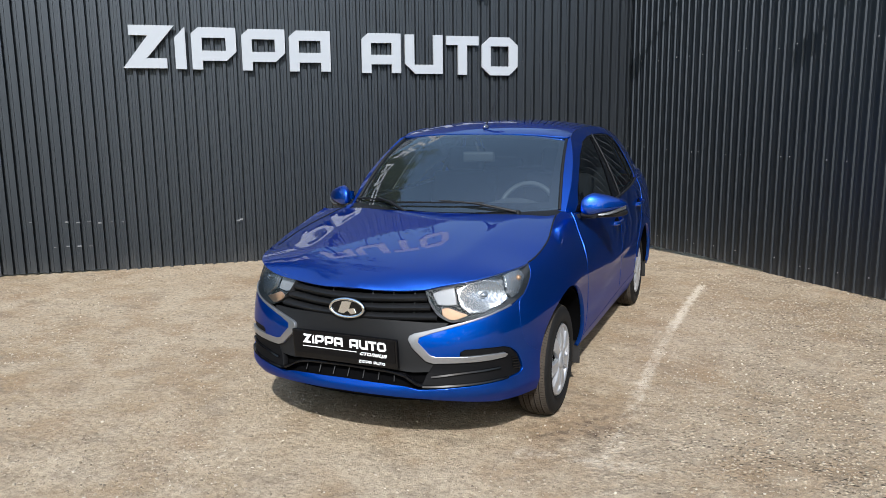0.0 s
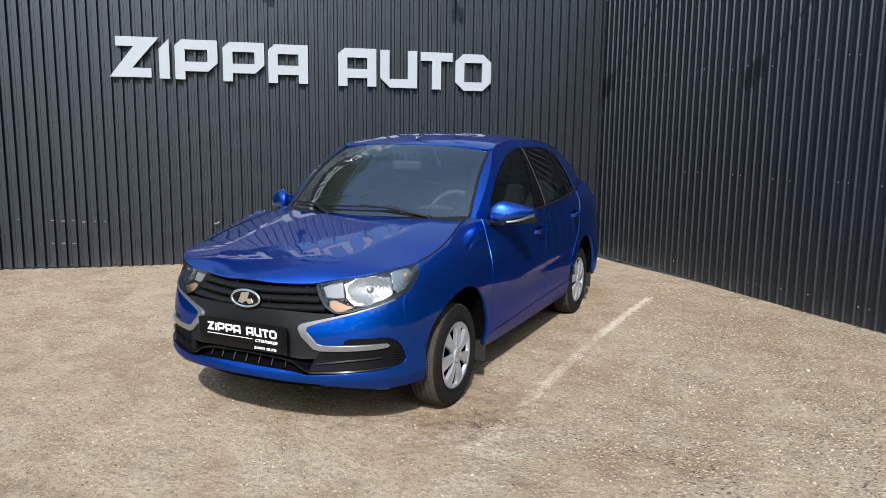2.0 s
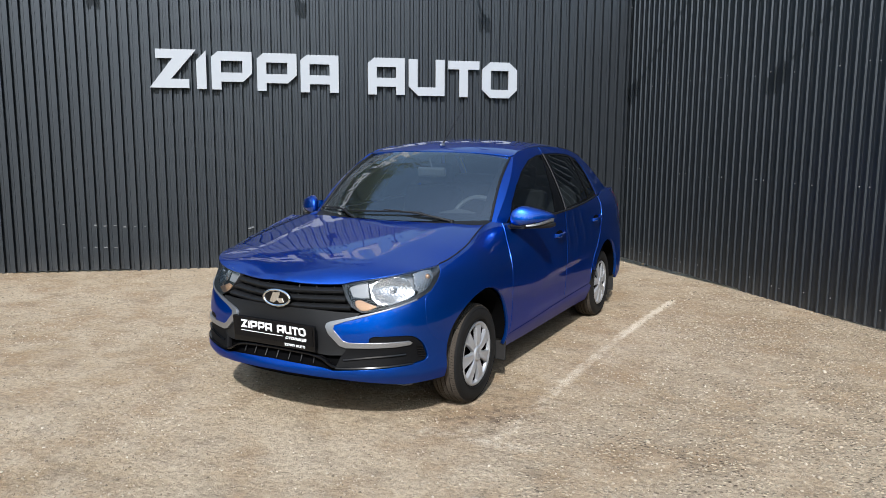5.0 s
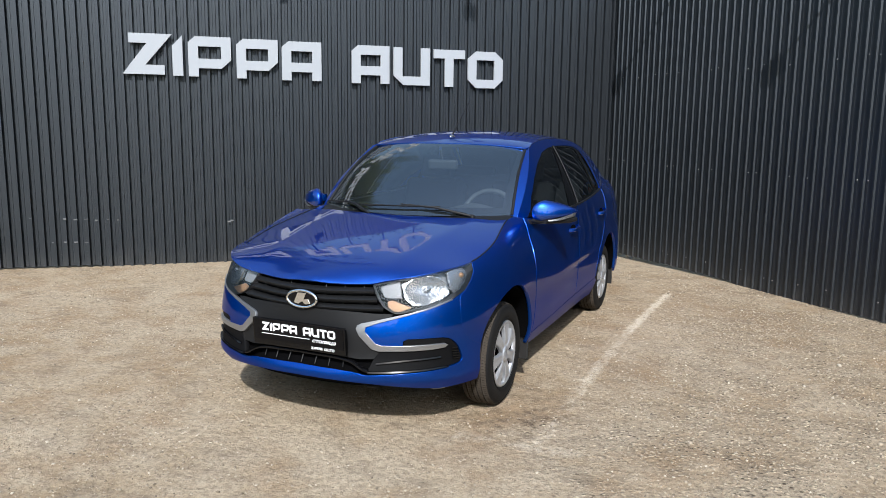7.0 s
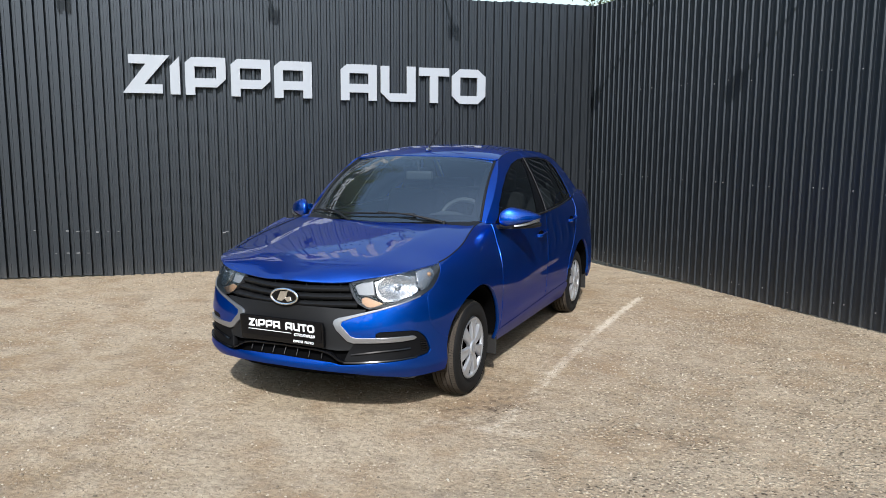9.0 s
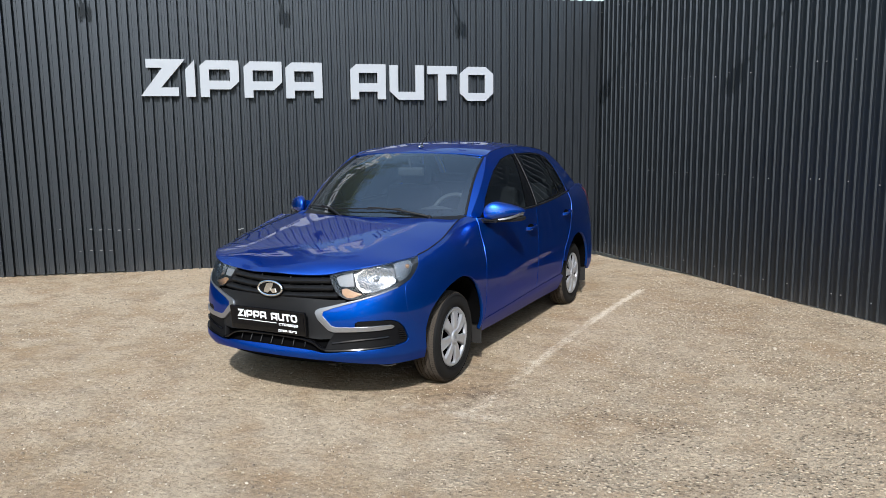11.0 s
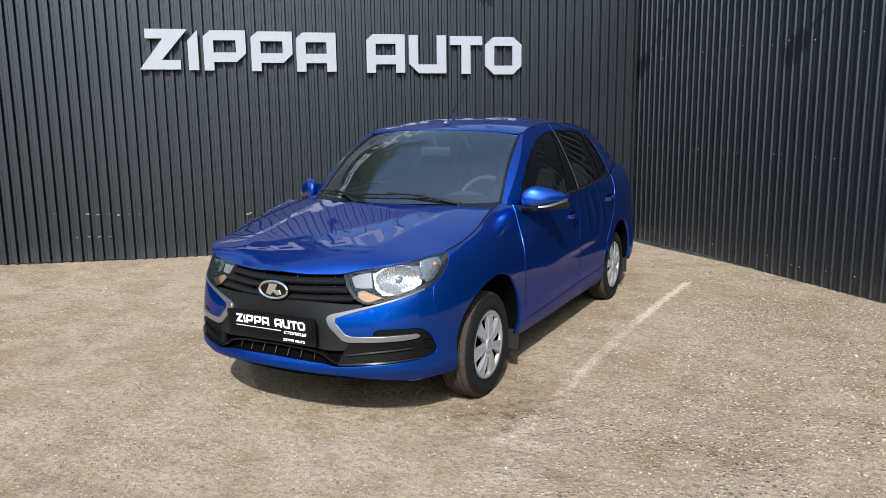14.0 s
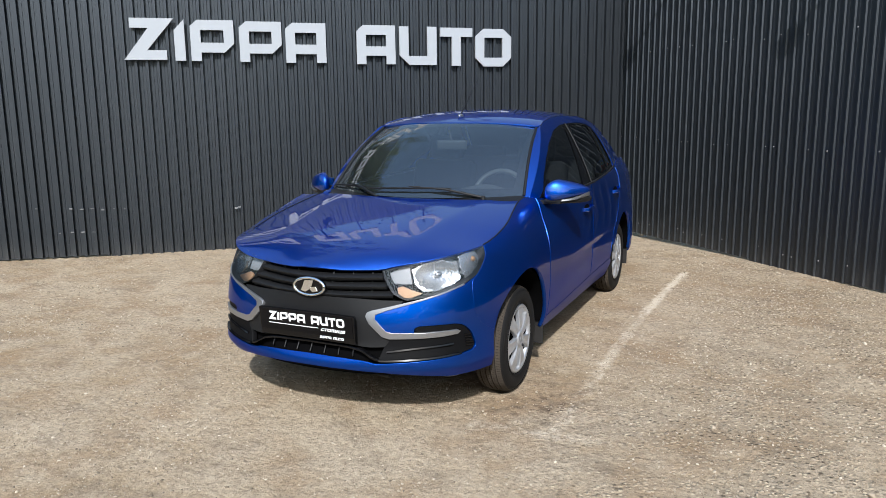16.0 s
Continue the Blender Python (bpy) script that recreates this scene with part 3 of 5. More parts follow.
rail = gentle([0.90, 1.0, 1.2, 1.5, 1.9, 2.2, 2.45, 2.6, 2.8], [1.345, 1.393, 1.430, 1.448, 1.440, 1.402, 1.34, 1.27, 1.12])
crown = gentle([0.85, 0.95, 1.1, 1.3, 1.6, 1.9, 2.2, 2.38, 2.5], [1.395, 1.425, 1.460, 1.488, 1.500, 1.492, 1.458, 1.422, 1.39])


def roof_at(x, y, deeper=0.0):
    half = house(y, rail(y))[0]
    k = min(abs(x) / half, 1.2)
    return (x, y, float(crown(y) + (rail(y) - crown(y)) * k**2.6) - deeper)


# The seam between bonnet and wing, by its way along the outline, and the bonnet.
seam = gentle([0.0, 0.20, 0.382, 0.46, 0.60, 0.73, 0.86, 1.0, 1.08, 1.30, 1.49, 1.61, 1.70], [0.753, 0.757, 0.761, 0.776, 0.799, 0.816, 0.830, 0.840, 0.849, 0.898, 0.944, 0.971, 0.990])
_seam = np.array([shell(s, seam(s)) for s in np.linspace(0.0, 1.72, 500)])
ridge = gentle([-0.80, -0.775, -0.74, -0.66, -0.50, -0.25, 0.0, 0.20, 0.4], [0.752, 0.765, 0.786, 0.820, 0.865, 0.918, 0.964, 0.998, 1.028])


def bonnet_at(x, y, deeper=0.0):
    sx, sz = np.interp(y, _seam[:, 1], _seam[:, 0]), np.interp(y, _seam[:, 1], _seam[:, 2])
    k = min(abs(x) / max(float(sx), 0.05), 1.15)
    reach = 0.07 * min(1.0, max(0.0, (y + 0.74) / 0.2))
    top = sum(ridge(y + reach * i / 4) for i in range(-4, 5)) / 9
    crease = 0.0035 * math.exp(-((abs(x) - 0.42 - 0.12 * (y + 0.3)) / 0.07) ** 2) * min(1, max(0, (y + 0.72) / 0.3))
    return (x, y, float(top + (sz - top) * k**2.9) + crease * max(0, 1 - k**4) - deeper)


def screen_at(u, v, deeper=0.0):
    """The windscreen: u from -1 (right) to 1, v from 0 (cowl) to 1 (roof)."""
    a = abs(u)
    low = np.array([0.655 * u, 0.225 + 0.245 * a**1.9, 0.992 + 0.008 * a])
    top = np.array([0.560 * u, 0.915 + 0.070 * a**2.0, 1.413 - 0.036 * a**2.8])
    p = low + (top - low) * v
    bulge = 0.044 * math.sin(math.pi * min(max(v, 1e-6), 1) ** 1.08) * (1 - 0.12 * a**4)
    return (float(p[0]), float(p[1] - 0.52 * (bulge - deeper)), float(p[2] + 0.85 * (bulge - deeper)))
# -- end of car surface --


# ---- the car ----
from mathutils.geometry import delaunay_2d_cdt


def smooth_line(points, n=6):
    """A rounded line through the points."""
    pts = [np.array(p, float) for p in points]
    out = []
    for i in range(len(pts) - 1):
        a, b, c, d = pts[max(i - 1, 0)], pts[i], pts[i + 1], pts[min(i + 2, len(pts) - 1)]
        for j in range(n):
            t = j / n
            out.append(tuple(0.5 * (2 * b + (c - a) * t + (2 * a - 5 * b + 4 * c - d) * t**2 + (3 * b - a - 3 * c + d) * t**3)))
    return out + [tuple(pts[-1])]


def within(p, ring):
    hit = False
    for (x1, y1), (x2, y2) in zip(ring, ring[1:] + ring[:1]):
        if (y1 > p[1]) != (y2 > p[1]) and p[0] < (x2 - x1) * (p[1] - y1) / (y2 - y1) + x1:
            hit = not hit
    return hit


def turned_left(ring):
    area = sum(x1 * y2 - x2 * y1 for (x1, y1), (x2, y2) in zip(ring, ring[1:] + ring[:1]))
    return ring if area > 0 else ring[::-1]


def shrunk(ring, gap):
    """The ring drawn in by the gap, for the joint between two panels."""
    ring = turned_left([tuple(map(float, p)) for p in ring])
    out = []
    for i, p in enumerate(ring):
        a, b = np.array(ring[i - 1]), np.array(ring[(i + 1) % len(ring)])
        d1, d2 = np.array(p) - a, b - np.array(p)
        d1, d2 = d1 / (np.linalg.norm(d1) + 1e-9), d2 / (np.linalg.norm(d2) + 1e-9)
        n = np.array((-d1[1] - d2[1], d1[0] + d2[0]))
        ln = np.linalg.norm(n)
        out.append(tuple(np.array(p) + n / ln * gap if ln > 0.5 else p))
    return out


def dense(ring, step):
    out = []
    for p, q in zip(ring, ring[1:] + ring[:1]):
        n = max(1, int(math.dist(p, q) / step + 0.5))
        out += [(p[0] + (q[0] - p[0]) * i / n, p[1] + (q[1] - p[1]) * i / n) for i in range(n)]
    return out


def panel(name, ring, surface, mat, parent, holes=(), step=0.028, gap=0.0024, lip=0.02, side=1, deeper=0.0, label="", hole_lip=None, scale=(1, 1)):
    """A sheet cut out of a surface along a ring of its two ways, with its rim folded in; side -1: its mirror image."""
    rings = [dense(shrunk(list(ring), gap), step)] + [dense(turned_left([tuple(map(float, p)) for p in h]), step) for h in holes]
    pts, edges, loops = [], [], []
    for r in rings:
        n = len(pts)
        pts += [Vector((p[0] * scale[0], p[1] * scale[1])) for p in r]
        edges += [(n + i, n + (i + 1) % len(r)) for i in range(len(r))]
        loops.append(list(range(n, n + len(r))))
    outer = np.array([tuple(p) for p in pts[: len(rings[0])]])
    rim = np.array([tuple(p) for p in pts])
    lo, hi = outer.min(0), outer.max(0)
    flat_rings = [[(p[0] * scale[0], p[1] * scale[1]) for p in r] for r in rings]
    for j, v in enumerate(np.arange(lo[1] + step / 2, hi[1], step * 0.9)):
        for u in np.arange(lo[0] + step / 2 * (1 + j % 2), hi[0], step):
            if ((rim - (u, v)) ** 2).sum(1).min() > (0.55 * step) ** 2 and within((u, v), flat_rings[0]) and not any(within((u, v), h) for h in flat_rings[1:]):
                pts.append(Vector((u, v)))
    flat, _, tris, origin, *_ = delaunay_2d_cdt(pts, edges, [], 0, 1e-7)
    index = {}
    for new_i, olds in enumerate(origin):
        for o in olds:
            index[o] = new_i
    keep = []
    for t in tris:
        c = sum((flat[i] for i in t), Vector((0, 0))) / 3
        if within(c, flat_rings[0]) and not any(within(c, h) for h in flat_rings[1:]):
            keep.append(tuple(t))

    def at(u, v, d=0.0):
        p = surface(u / scale[0], v / scale[1], deeper + d)
        return Vector((p[0] * side, p[1], p[2]))

    verts = [at(p.x, p.y) for p in flat]
    e = 1e-3
    normals = []
    for p in flat:
        n = (at(p.x + e, p.y) - at(p.x - e, p.y)).cross(at(p.x, p.y + e) - at(p.x, p.y - e)).normalized()
        normals.append(n)
    # outwards is against the way in which the surface is sunk
    probe = flat[keep[0][0]]
    flip = normals[keep[0][0]].dot(at(probe.x, probe.y) - at(probe.x, probe.y, 0.01)) < 0
    faces = []
    for t in keep:
        a, b, c = (flat[i] for i in t)
        t = t if (b - a).cross(c - a) > 0 else t[::-1]
        faces.append(t[::-1] if flip else t)
    if flip:
        normals = [-n for n in normals]
    for li, loop in enumerate(loops):
        depth = lip if li == 0 or hole_lip is None else hole_lip
        if depth <= 0:
            continue
        ids = [index[i] for i in loop]
        n0 = len(ids)
        out_dirs = []
        for i in range(n0):
            a, b = verts[ids[i - 1]], verts[ids[(i + 1) % n0]]
            d = (b - a).cross(normals[ids[i]]).normalized()
            if flip:
                d = -d
            out_dirs.append(d)
        r1, r2 = [], []
        for i, k in enumerate(ids):
            d, n = out_dirs[i], normals[k]
            r1.append(len(verts)); verts.append(verts[k] + d * 0.0018 - n * 0.0018); normals.append((d * 0.9 + n * 0.43).normalized())
            r2.append(len(verts)); verts.append(verts[k] + d * 0.0018 - n * depth); normals.append(d)
        for i in range(n0):
            j = (i + 1) % n0
            for p, q in ((ids, r1), (r1, r2)):
                f = (p[i], q[i], q[j], p[j])
                faces.append(f[::-1] if flip else f)
    me = mesh_of(name, verts, faces, mat, normals)
    return piece(name, me, parent, label)


def both(name, ring, surface, mat, parent, **more):
    return [panel(name, ring, surface, mat, parent, side=s, **more) for s in (1, -1)]


def loft(name, curves, mat, parent, label="", thick=0.0):
    """A sheet through curves that have the same number of points."""
    n, verts, faces = len(curves[0]), [tuple(p) for c in curves for p in c], []
    for j in range(len(curves) - 1):
        for i in range(n - 1):
            a = j * n + i
            faces.append((a, a + 1, a + n + 1, a + n))
    return piece(name, mesh_of(name, verts, faces, mat), parent, label)


def sweep(name, path, section, mat, parent, label="", closed=False, ends=True):
    """A section, given point by point along a path as lists of places, joined into a bar."""
    rings = [section(p) for p in path]
    n, verts, faces = len(rings[0]), [tuple(p) for r in rings for p in r], []
    for j in range(len(rings) - 1):
        for i in range(n):
            a, b = j * n + i, j * n + (i + 1) % n
            faces.append((a, b, b + n, a + n))
    if ends:
        faces += [tuple(range(n))[::-1], tuple(range((len(rings) - 1) * n, len(rings) * n))]
    me = mesh_of(name, verts, faces, mat)
    bm = bmesh.new()
    bm.from_mesh(me)
    bmesh.ops.recalc_face_normals(bm, faces=bm.faces[:])
    for e in bm.edges:
        e.smooth = len(e.link_faces) == 2 and e.calc_face_angle(0) < radians(40)
    bm.to_mesh(me)
    bm.free()
    return piece(name, me, parent, label)


def tube(name, points, r, mat, parent, label="", sides=8):
    """A round bar along points."""
    pts = [Vector(p) for p in points]
    up = Vector((0.3, 0.2, 0.93))
    rings = []
    for i, p in enumerate(pts):
        d = (pts[min(i + 1, len(pts) - 1)] - pts[max(i - 1, 0)]).normalized()
        a = d.cross(up).normalized()
        b = d.cross(a)
        rad = r[i] if isinstance(r, (list, tuple)) else r
        rings.append([p + (a * math.cos(t) + b * math.sin(t)) * rad for t in np.linspace(0, 2 * math.pi, sides, endpoint=False)])
    it = iter(rings)
    return sweep(name, pts, lambda p: next(it), mat, parent, label)


Y = s_at
car = tagged(new("car"), "glossy blue metallic four-door saloon parked on crushed stone", "car")

# seams that neighbouring panels share, from the wheel arch to the tail
HEAD_TOP = [(s, float(seam(s))) for s in (0.386, 0.46, 0.53, 0.60, 0.67, 0.73, 0.80, 0.86, 0.93, 1.0, 1.055)]
HEAD_SIDE = smooth_line([(1.055, 0.842), (1.038, 0.805), (1.0, 0.765), (0.945, 0.722)], 4)
HEAD_LOW = smooth_line([(0.945, 0.722), (0.86, 0.692), (0.778, 0.674), (0.649, 0.647), (0.545, 0.630), (0.512, 0.632), (0.478, 0.645), (0.448, 0.662), (0.41, 0.708), (0.386, 0.757)], 4)
BUMPER_SEAM = smooth_line([(0.945, 0.722), (0.90, 0.690), (0.890, 0.62), (0.897, 0.55), (0.940, 0.485), (1.028, 0.436)], 4)
ARCH = smooth_line([(1.028, 0.436), (1.048, 0.480), (1.085, 0.530), (1.145, 0.578), (1.21, 0.617), (1.29, 0.650), (1.39, 0.669), (1.50, 0.648), (1.585, 0.595), (1.644, 0.522), (1.69, 0.425), (1.715, 0.33), (1.725, 0.24)], 4)
DOOR_FRONT = smooth_line([(1.735, 0.24), (1.741, 0.40), (1.750, 0.56), (1.758, 0.69), (1.775, 0.795), (1.815, 0.88), (1.850, 0.945), (1.868, 1.0)], 4)
B_SEAM = smooth_line([(2.735, 0.30), (2.745, 0.48), (2.752, 0.67), (2.762, 0.85), (2.748, 0.998)], 4)
REAR_EDGE = smooth_line([(3.365, 0.30), (3.368, 0.40), (3.395, 0.50), (3.46, 0.60), (3.585, 0.746), (3.66, 0.882), (3.688, 1.035)], 4)
DOOR_LOW = gentle([1.7, 2.2, 2.74, 3.4], [0.312, 0.330, 0.348, 0.362])


# nose
wing_top = [(s, float(seam(s))) for s in np.linspace(1.066, 1.70, 16)]
WING = [*HEAD_SIDE[::-1], *wing_top, (1.76, 0.998), (1.855, 1.0), *DOOR_FRONT[::-1][1:-1], (1.735, 0.245), (1.725, 0.245), *ARCH[::-1][1:], *BUMPER_SEAM[::-1][1:-1]]
both("wing", WING, shell, PAINT, car, lip=0.022, gap=0.0014)

BUMPER_HALF = [(0.0, 0.360), (0.20, 0.356), (0.30, 0.349), (0.363, 0.335), (0.42, 0.338), (0.625, 0.349), (0.766, 0.357), (0.868, 0.370), *smooth_line([(0.885, 0.380), (0.892, 0.40), (0.865, 0.462), (0.82, 0.500), (0.772, 0.513)], 4),
               (0.68, 0.515), (0.584, 0.513), (0.562, 0.502), (0.56, 0.480), (0.447, 0.480), (0.415, 0.488), (0.356, 0.545), (0.361, 0.566), (0.421, 0.586), (0.636, 0.640), (0.79, 0.676), (0.86, 0.690),
               *BUMPER_SEAM, *smooth_line([(1.028, 0.436), (1.021, 0.38), (1.027, 0.31), (1.034, 0.245)], 4), (0.77, 0.245), (0.60, 0.265), (0.40, 0.288), (0.20, 0.300), (0.0, 0.303)]
k = BUMPER_HALF
panel("front_bumper", k[:-1] + [(-s, z) for s, z in k[::-1]][:-1] + [], shell, PAINT, car, lip=0.02, step=0.022, gap=0.0014)

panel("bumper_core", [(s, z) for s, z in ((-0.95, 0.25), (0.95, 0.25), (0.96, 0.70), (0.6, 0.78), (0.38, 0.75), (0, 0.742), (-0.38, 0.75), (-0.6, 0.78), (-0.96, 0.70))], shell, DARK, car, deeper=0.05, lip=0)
half = [(0.0, 0.634), (0.22, 0.634), (0.40, 0.628), (0.51, 0.628), (0.46, 0.58), (0.42, 0.50), (0.45, 0.44), (0.42, 0.41), (0.33, 0.405), (0.2, 0.414), (0.0, 0.418)]
panel("bumper_centre", half[:-1] + [(-s, z) for s, z in half[::-1]][:-1], shell, BLACK, car, deeper=0.010, lip=0.03, step=0.02, label="grained black plastic")

bonnet_ring = [shell(s, seam(s))[:2] for s in np.linspace(-1.70, 1.70, 90)]
bonnet_ring += [(0.640 * u, 0.195 + 0.125 * abs(u) ** 2.2) for u in np.linspace(0.97, -0.97, 24)]
panel("bonnet", bonnet_ring, bonnet_at, PAINT, car, step=0.026, lip=0.012, gap=0.004)
# dark tube laid in the bonnet joint to draw the gap's shade
for sd in (1, -1):
    tube("bonnet_gap_shade", [tuple(Vector(shell(s, float(seam(s)) + 0.001, 0.003)) * Vector((sd, 1, 1))) for s in np.linspace(1.062, 1.70, 40)], 0.0042, SEAL, car, sides=6)


def grille_bar(z0, bow, tall, reach):
    def section(s):
        z = z0 + bow * (s / 0.4) ** 2
        return [shell(s, z + tall, 0.045), shell(s, z + tall * 0.75, 0.012), shell(s, z + tall * 0.25, 0.004), shell(s, z - tall * 0.35, 0.010), shell(s, z - tall, 0.028), shell(s, z - tall, 0.045)]
    return sweep("grille_bar", np.linspace(-reach, reach, 41), section, BLACK, car)


for z0, tall, reach in ((0.722, 0.017, 0.395), (0.682, 0.017, 0.415), (0.642, 0.0165, 0.45)):
    grille_bar(z0, 0.004, tall, reach)
for s in (-0.33, -0.22, -0.11, 0.11, 0.22, 0.33):
    for z in (0.741, 0.703, 0.665):
        p, q = shell(s, z - 0.008, 0.035), shell(s, z + 0.008, 0.035)
        part("grille_fin", rod(p, q, 0.003, segments=6), DASH, car)


def lower_bar(zf, tall, a, b, mat, deep=0.004, name="lower_bar"):
    def section(s):
        z = float(zf(abs(s)))
        return [shell(s, z + tall, deep + 0.03), shell(s, z + tall, deep + 0.006), shell(s, z + tall * 0.3, deep), shell(s, z - tall * 0.6, deep + 0.003), shell(s, z - tall, deep + 0.03)]
    return sweep(name, np.linspace(a, b, 41), section, mat, car)


lower_bar(gentle([0, 0.2, 0.28, 0.37, 0.42], [0.408, 0.404, 0.392, 0.352, 0.350]), 0.008, -0.42, 0.42, GLOSSBLACK)
for s in (-0.24, -0.16, -0.08, 0.0, 0.08, 0.16, 0.24):
    part("grille_fin", rod(shell(s, 0.358, 0.03), shell(s, 0.40, 0.03), 0.003, segments=6), SEAL, car)

CHROME_RING = [(0.845, 0.694), (0.79, 0.681), (0.637, 0.646), (0.492, 0.615), (0.34, 0.582), (0.318, 0.572), (0.311, 0.556), (0.33, 0.521), (0.395, 0.463), (0.432, 0.453), (0.561, 0.455), (0.71, 0.459), (0.785, 0.464), (0.80, 0.474),
               (0.785, 0.482), (0.71, 0.483), (0.584, 0.480), (0.447, 0.480), (0.415, 0.488), (0.356, 0.545), (0.361, 0.566), (0.421, 0.586), (0.636, 0.640), (0.79, 0.676), (0.845, 0.688)]
both("bumper_trim", CHROME_RING, shell, SATIN, car, deeper=-0.005, lip=0.02, step=0.014, gap=0.0005, label="satin silver strip bent round the bumper")

FOG = [(0.565, 0.500), (0.59, 0.510), (0.68, 0.513), (0.772, 0.510), (0.82, 0.497), (0.862, 0.460), (0.888, 0.40), (0.878, 0.376), (0.766, 0.361), (0.625, 0.353), (0.42, 0.343), (0.375, 0.347), (0.40, 0.40), (0.44, 0.45), (0.56, 0.453), (0.79, 0.455), (0.81, 0.476), (0.79, 0.485), (0.57, 0.484)]
both("vent_surround", FOG, shell, VENT, car, deeper=0.006, lip=0.03, step=0.018, gap=0.001)
for sd in (1, -1):
    for i in range(5):
        a, b = (0.825 + 0.002 * i, 0.452 - 0.013 * i), (0.865 + 0.002 * i, 0.447 - 0.013 * i)
        section = lambda t, a=a, b=b: [shell(sd * (a[0] + (b[0] - a[0]) * t), a[1] + (b[1] - a[1]) * t + dz, d) for dz, d in ((0.003, 0.008), (0.003, 0.0), (-0.002, 0.0), (-0.003, 0.008))]
        sweep("vent_fin", [0, 0.5, 1], section, GLOSSBLACK, car)
    for zf, a, b in ((gentle([0.42, 0.6, 0.8], [0.392, 0.410, 0.420]), 0.42, 0.76), (gentle([0.42, 0.62, 0.76], [0.351, 0.359, 0.366]), 0.38, 0.80)):
        section = lambda s, zf=zf: [shell(sd * s, float(zf(s)) + dz, d) for dz, d in ((0.004, 0.006), (0.004, -0.004), (-0.003, -0.006), (-0.005, 0.006))]
        sweep("vent_blade", np.linspace(a, b, 18), section, GLOSSBLACK, car)

# headlamps: a clear lens over a bezel, a reflector with its bulb shield, and two blinkers
HEAD = HEAD_TOP + HEAD_SIDE[1:-1] + HEAD_LOW[:-1]
for sd in (1, -1):
    lamp = panel("headlamp", HEAD, shell, LAMPGREY, car, side=sd, deeper=0.062, lip=0, step=0.02, gap=0.002, label="clear headlamp with bright reflector and amber blinker")
    panel("lens", HEAD, shell, LENS, lamp, side=sd, deeper=0.0, lip=0.0, step=0.016, gap=0.003)
    edge = dense(shrunk(HEAD, 0.003), 0.02)
    loft("bezel", [[tuple(Vector((sd, 1, 1)) * Vector(shell(s, z, d))) for s, z in edge + edge[:1]] for d in (0.001, 0.02, 0.063)], LAMPBODY, lamp)
    rim_ring = [(0.56, 0.765), (0.63, 0.788), (0.74, 0.800), (0.80, 0.795), (0.835, 0.76), (0.85, 0.715), (0.80, 0.692), (0.70, 0.672), (0.62, 0.668), (0.575, 0.70)]

    def bowl(s, z, d=0.0, c=(0.715, 0.735)):
        r2 = ((s - c[0]) / 0.14) ** 2 + ((z - c[1]) / 0.068) ** 2
        return shell(s, z, 0.016 + 0.034 * max(0.0, 1 - r2) + 0.0009 * math.cos(210 * s) * math.cos(190 * z) + d)
    panel("reflector", rim_ring, bowl, REFLECTOR, lamp, side=sd, lip=0.02, step=0.012, gap=0)
    c = Vector(shell(0.72, 0.738, 0.045)) * Vector((sd, 1, 1))
    bm = bmesh.new()
    bmesh.ops.create_uvsphere(bm, u_segments=16, v_segments=10, radius=0.020, matrix=Matrix.Translation(c) @ Matrix.Diagonal((1, 1.2, 0.8, 1)))
    part("bulb_shield", bm, REFLECTOR, lamp, smooth=60)
    panel("position_lamp", [(0.43, 0.742), (0.50, 0.768), (0.545, 0.772), (0.555, 0.70), (0.505, 0.696), (0.455, 0.70)], lambda s, z, d=0.0: shell(s, z, 0.034 + 0.06 * (0.76 - z) + d), LAMPGREY, lamp, side=sd, lip=0.015, step=0.015, gap=0)
    panel("blinker", [(0.478, 0.682), (0.505, 0.690), (0.56, 0.672), (0.605, 0.660), (0.545, 0.640), (0.512, 0.642), (0.482, 0.660)], lambda s, z, d=0.0: shell(s, z, 0.014 + d), AMBER, lamp, side=sd, lip=0.015, step=0.008, gap=0)
    panel("side_reflector", [(0.865, 0.812), (0.93, 0.825), (0.985, 0.822), (1.0, 0.80), (0.965, 0.755), (0.92, 0.728), (0.875, 0.715), (0.862, 0.76)], lambda s, z, d=0.0: shell(s, z, 0.016 + 0.0016 * math.sin(s * 330) * math.sin(z * 260) + d), REFLECTOR, lamp, side=sd, lip=0.02, step=0.008, gap=0)
    c = Vector(shell(0.955, 0.792, 0.018)) * Vector((sd, 1, 1))
    bm = bmesh.new()
    bmesh.ops.create_uvsphere(bm, u_segments=12, v_segments=8, radius=0.014, matrix=Matrix.Translation(c))
    part("blinker_bulb", bm, AMBER, lamp, smooth=60)

# doors, sills and tail
def lower_door(name, front, rear, top, more=()):
    low = [(s, float(DOOR_LOW(s))) for s in np.linspace(front[0][0], rear[0][0], 12)]
    ring = low + [p for p in rear if p[1] > DOOR_LOW(p[0]) + 0.01] + top + [p for p in front[::-1] if p[1] > DOOR_LOW(p[0]) + 0.01]
    return both(name, ring, shell, PAINT, car, lip=0.02)


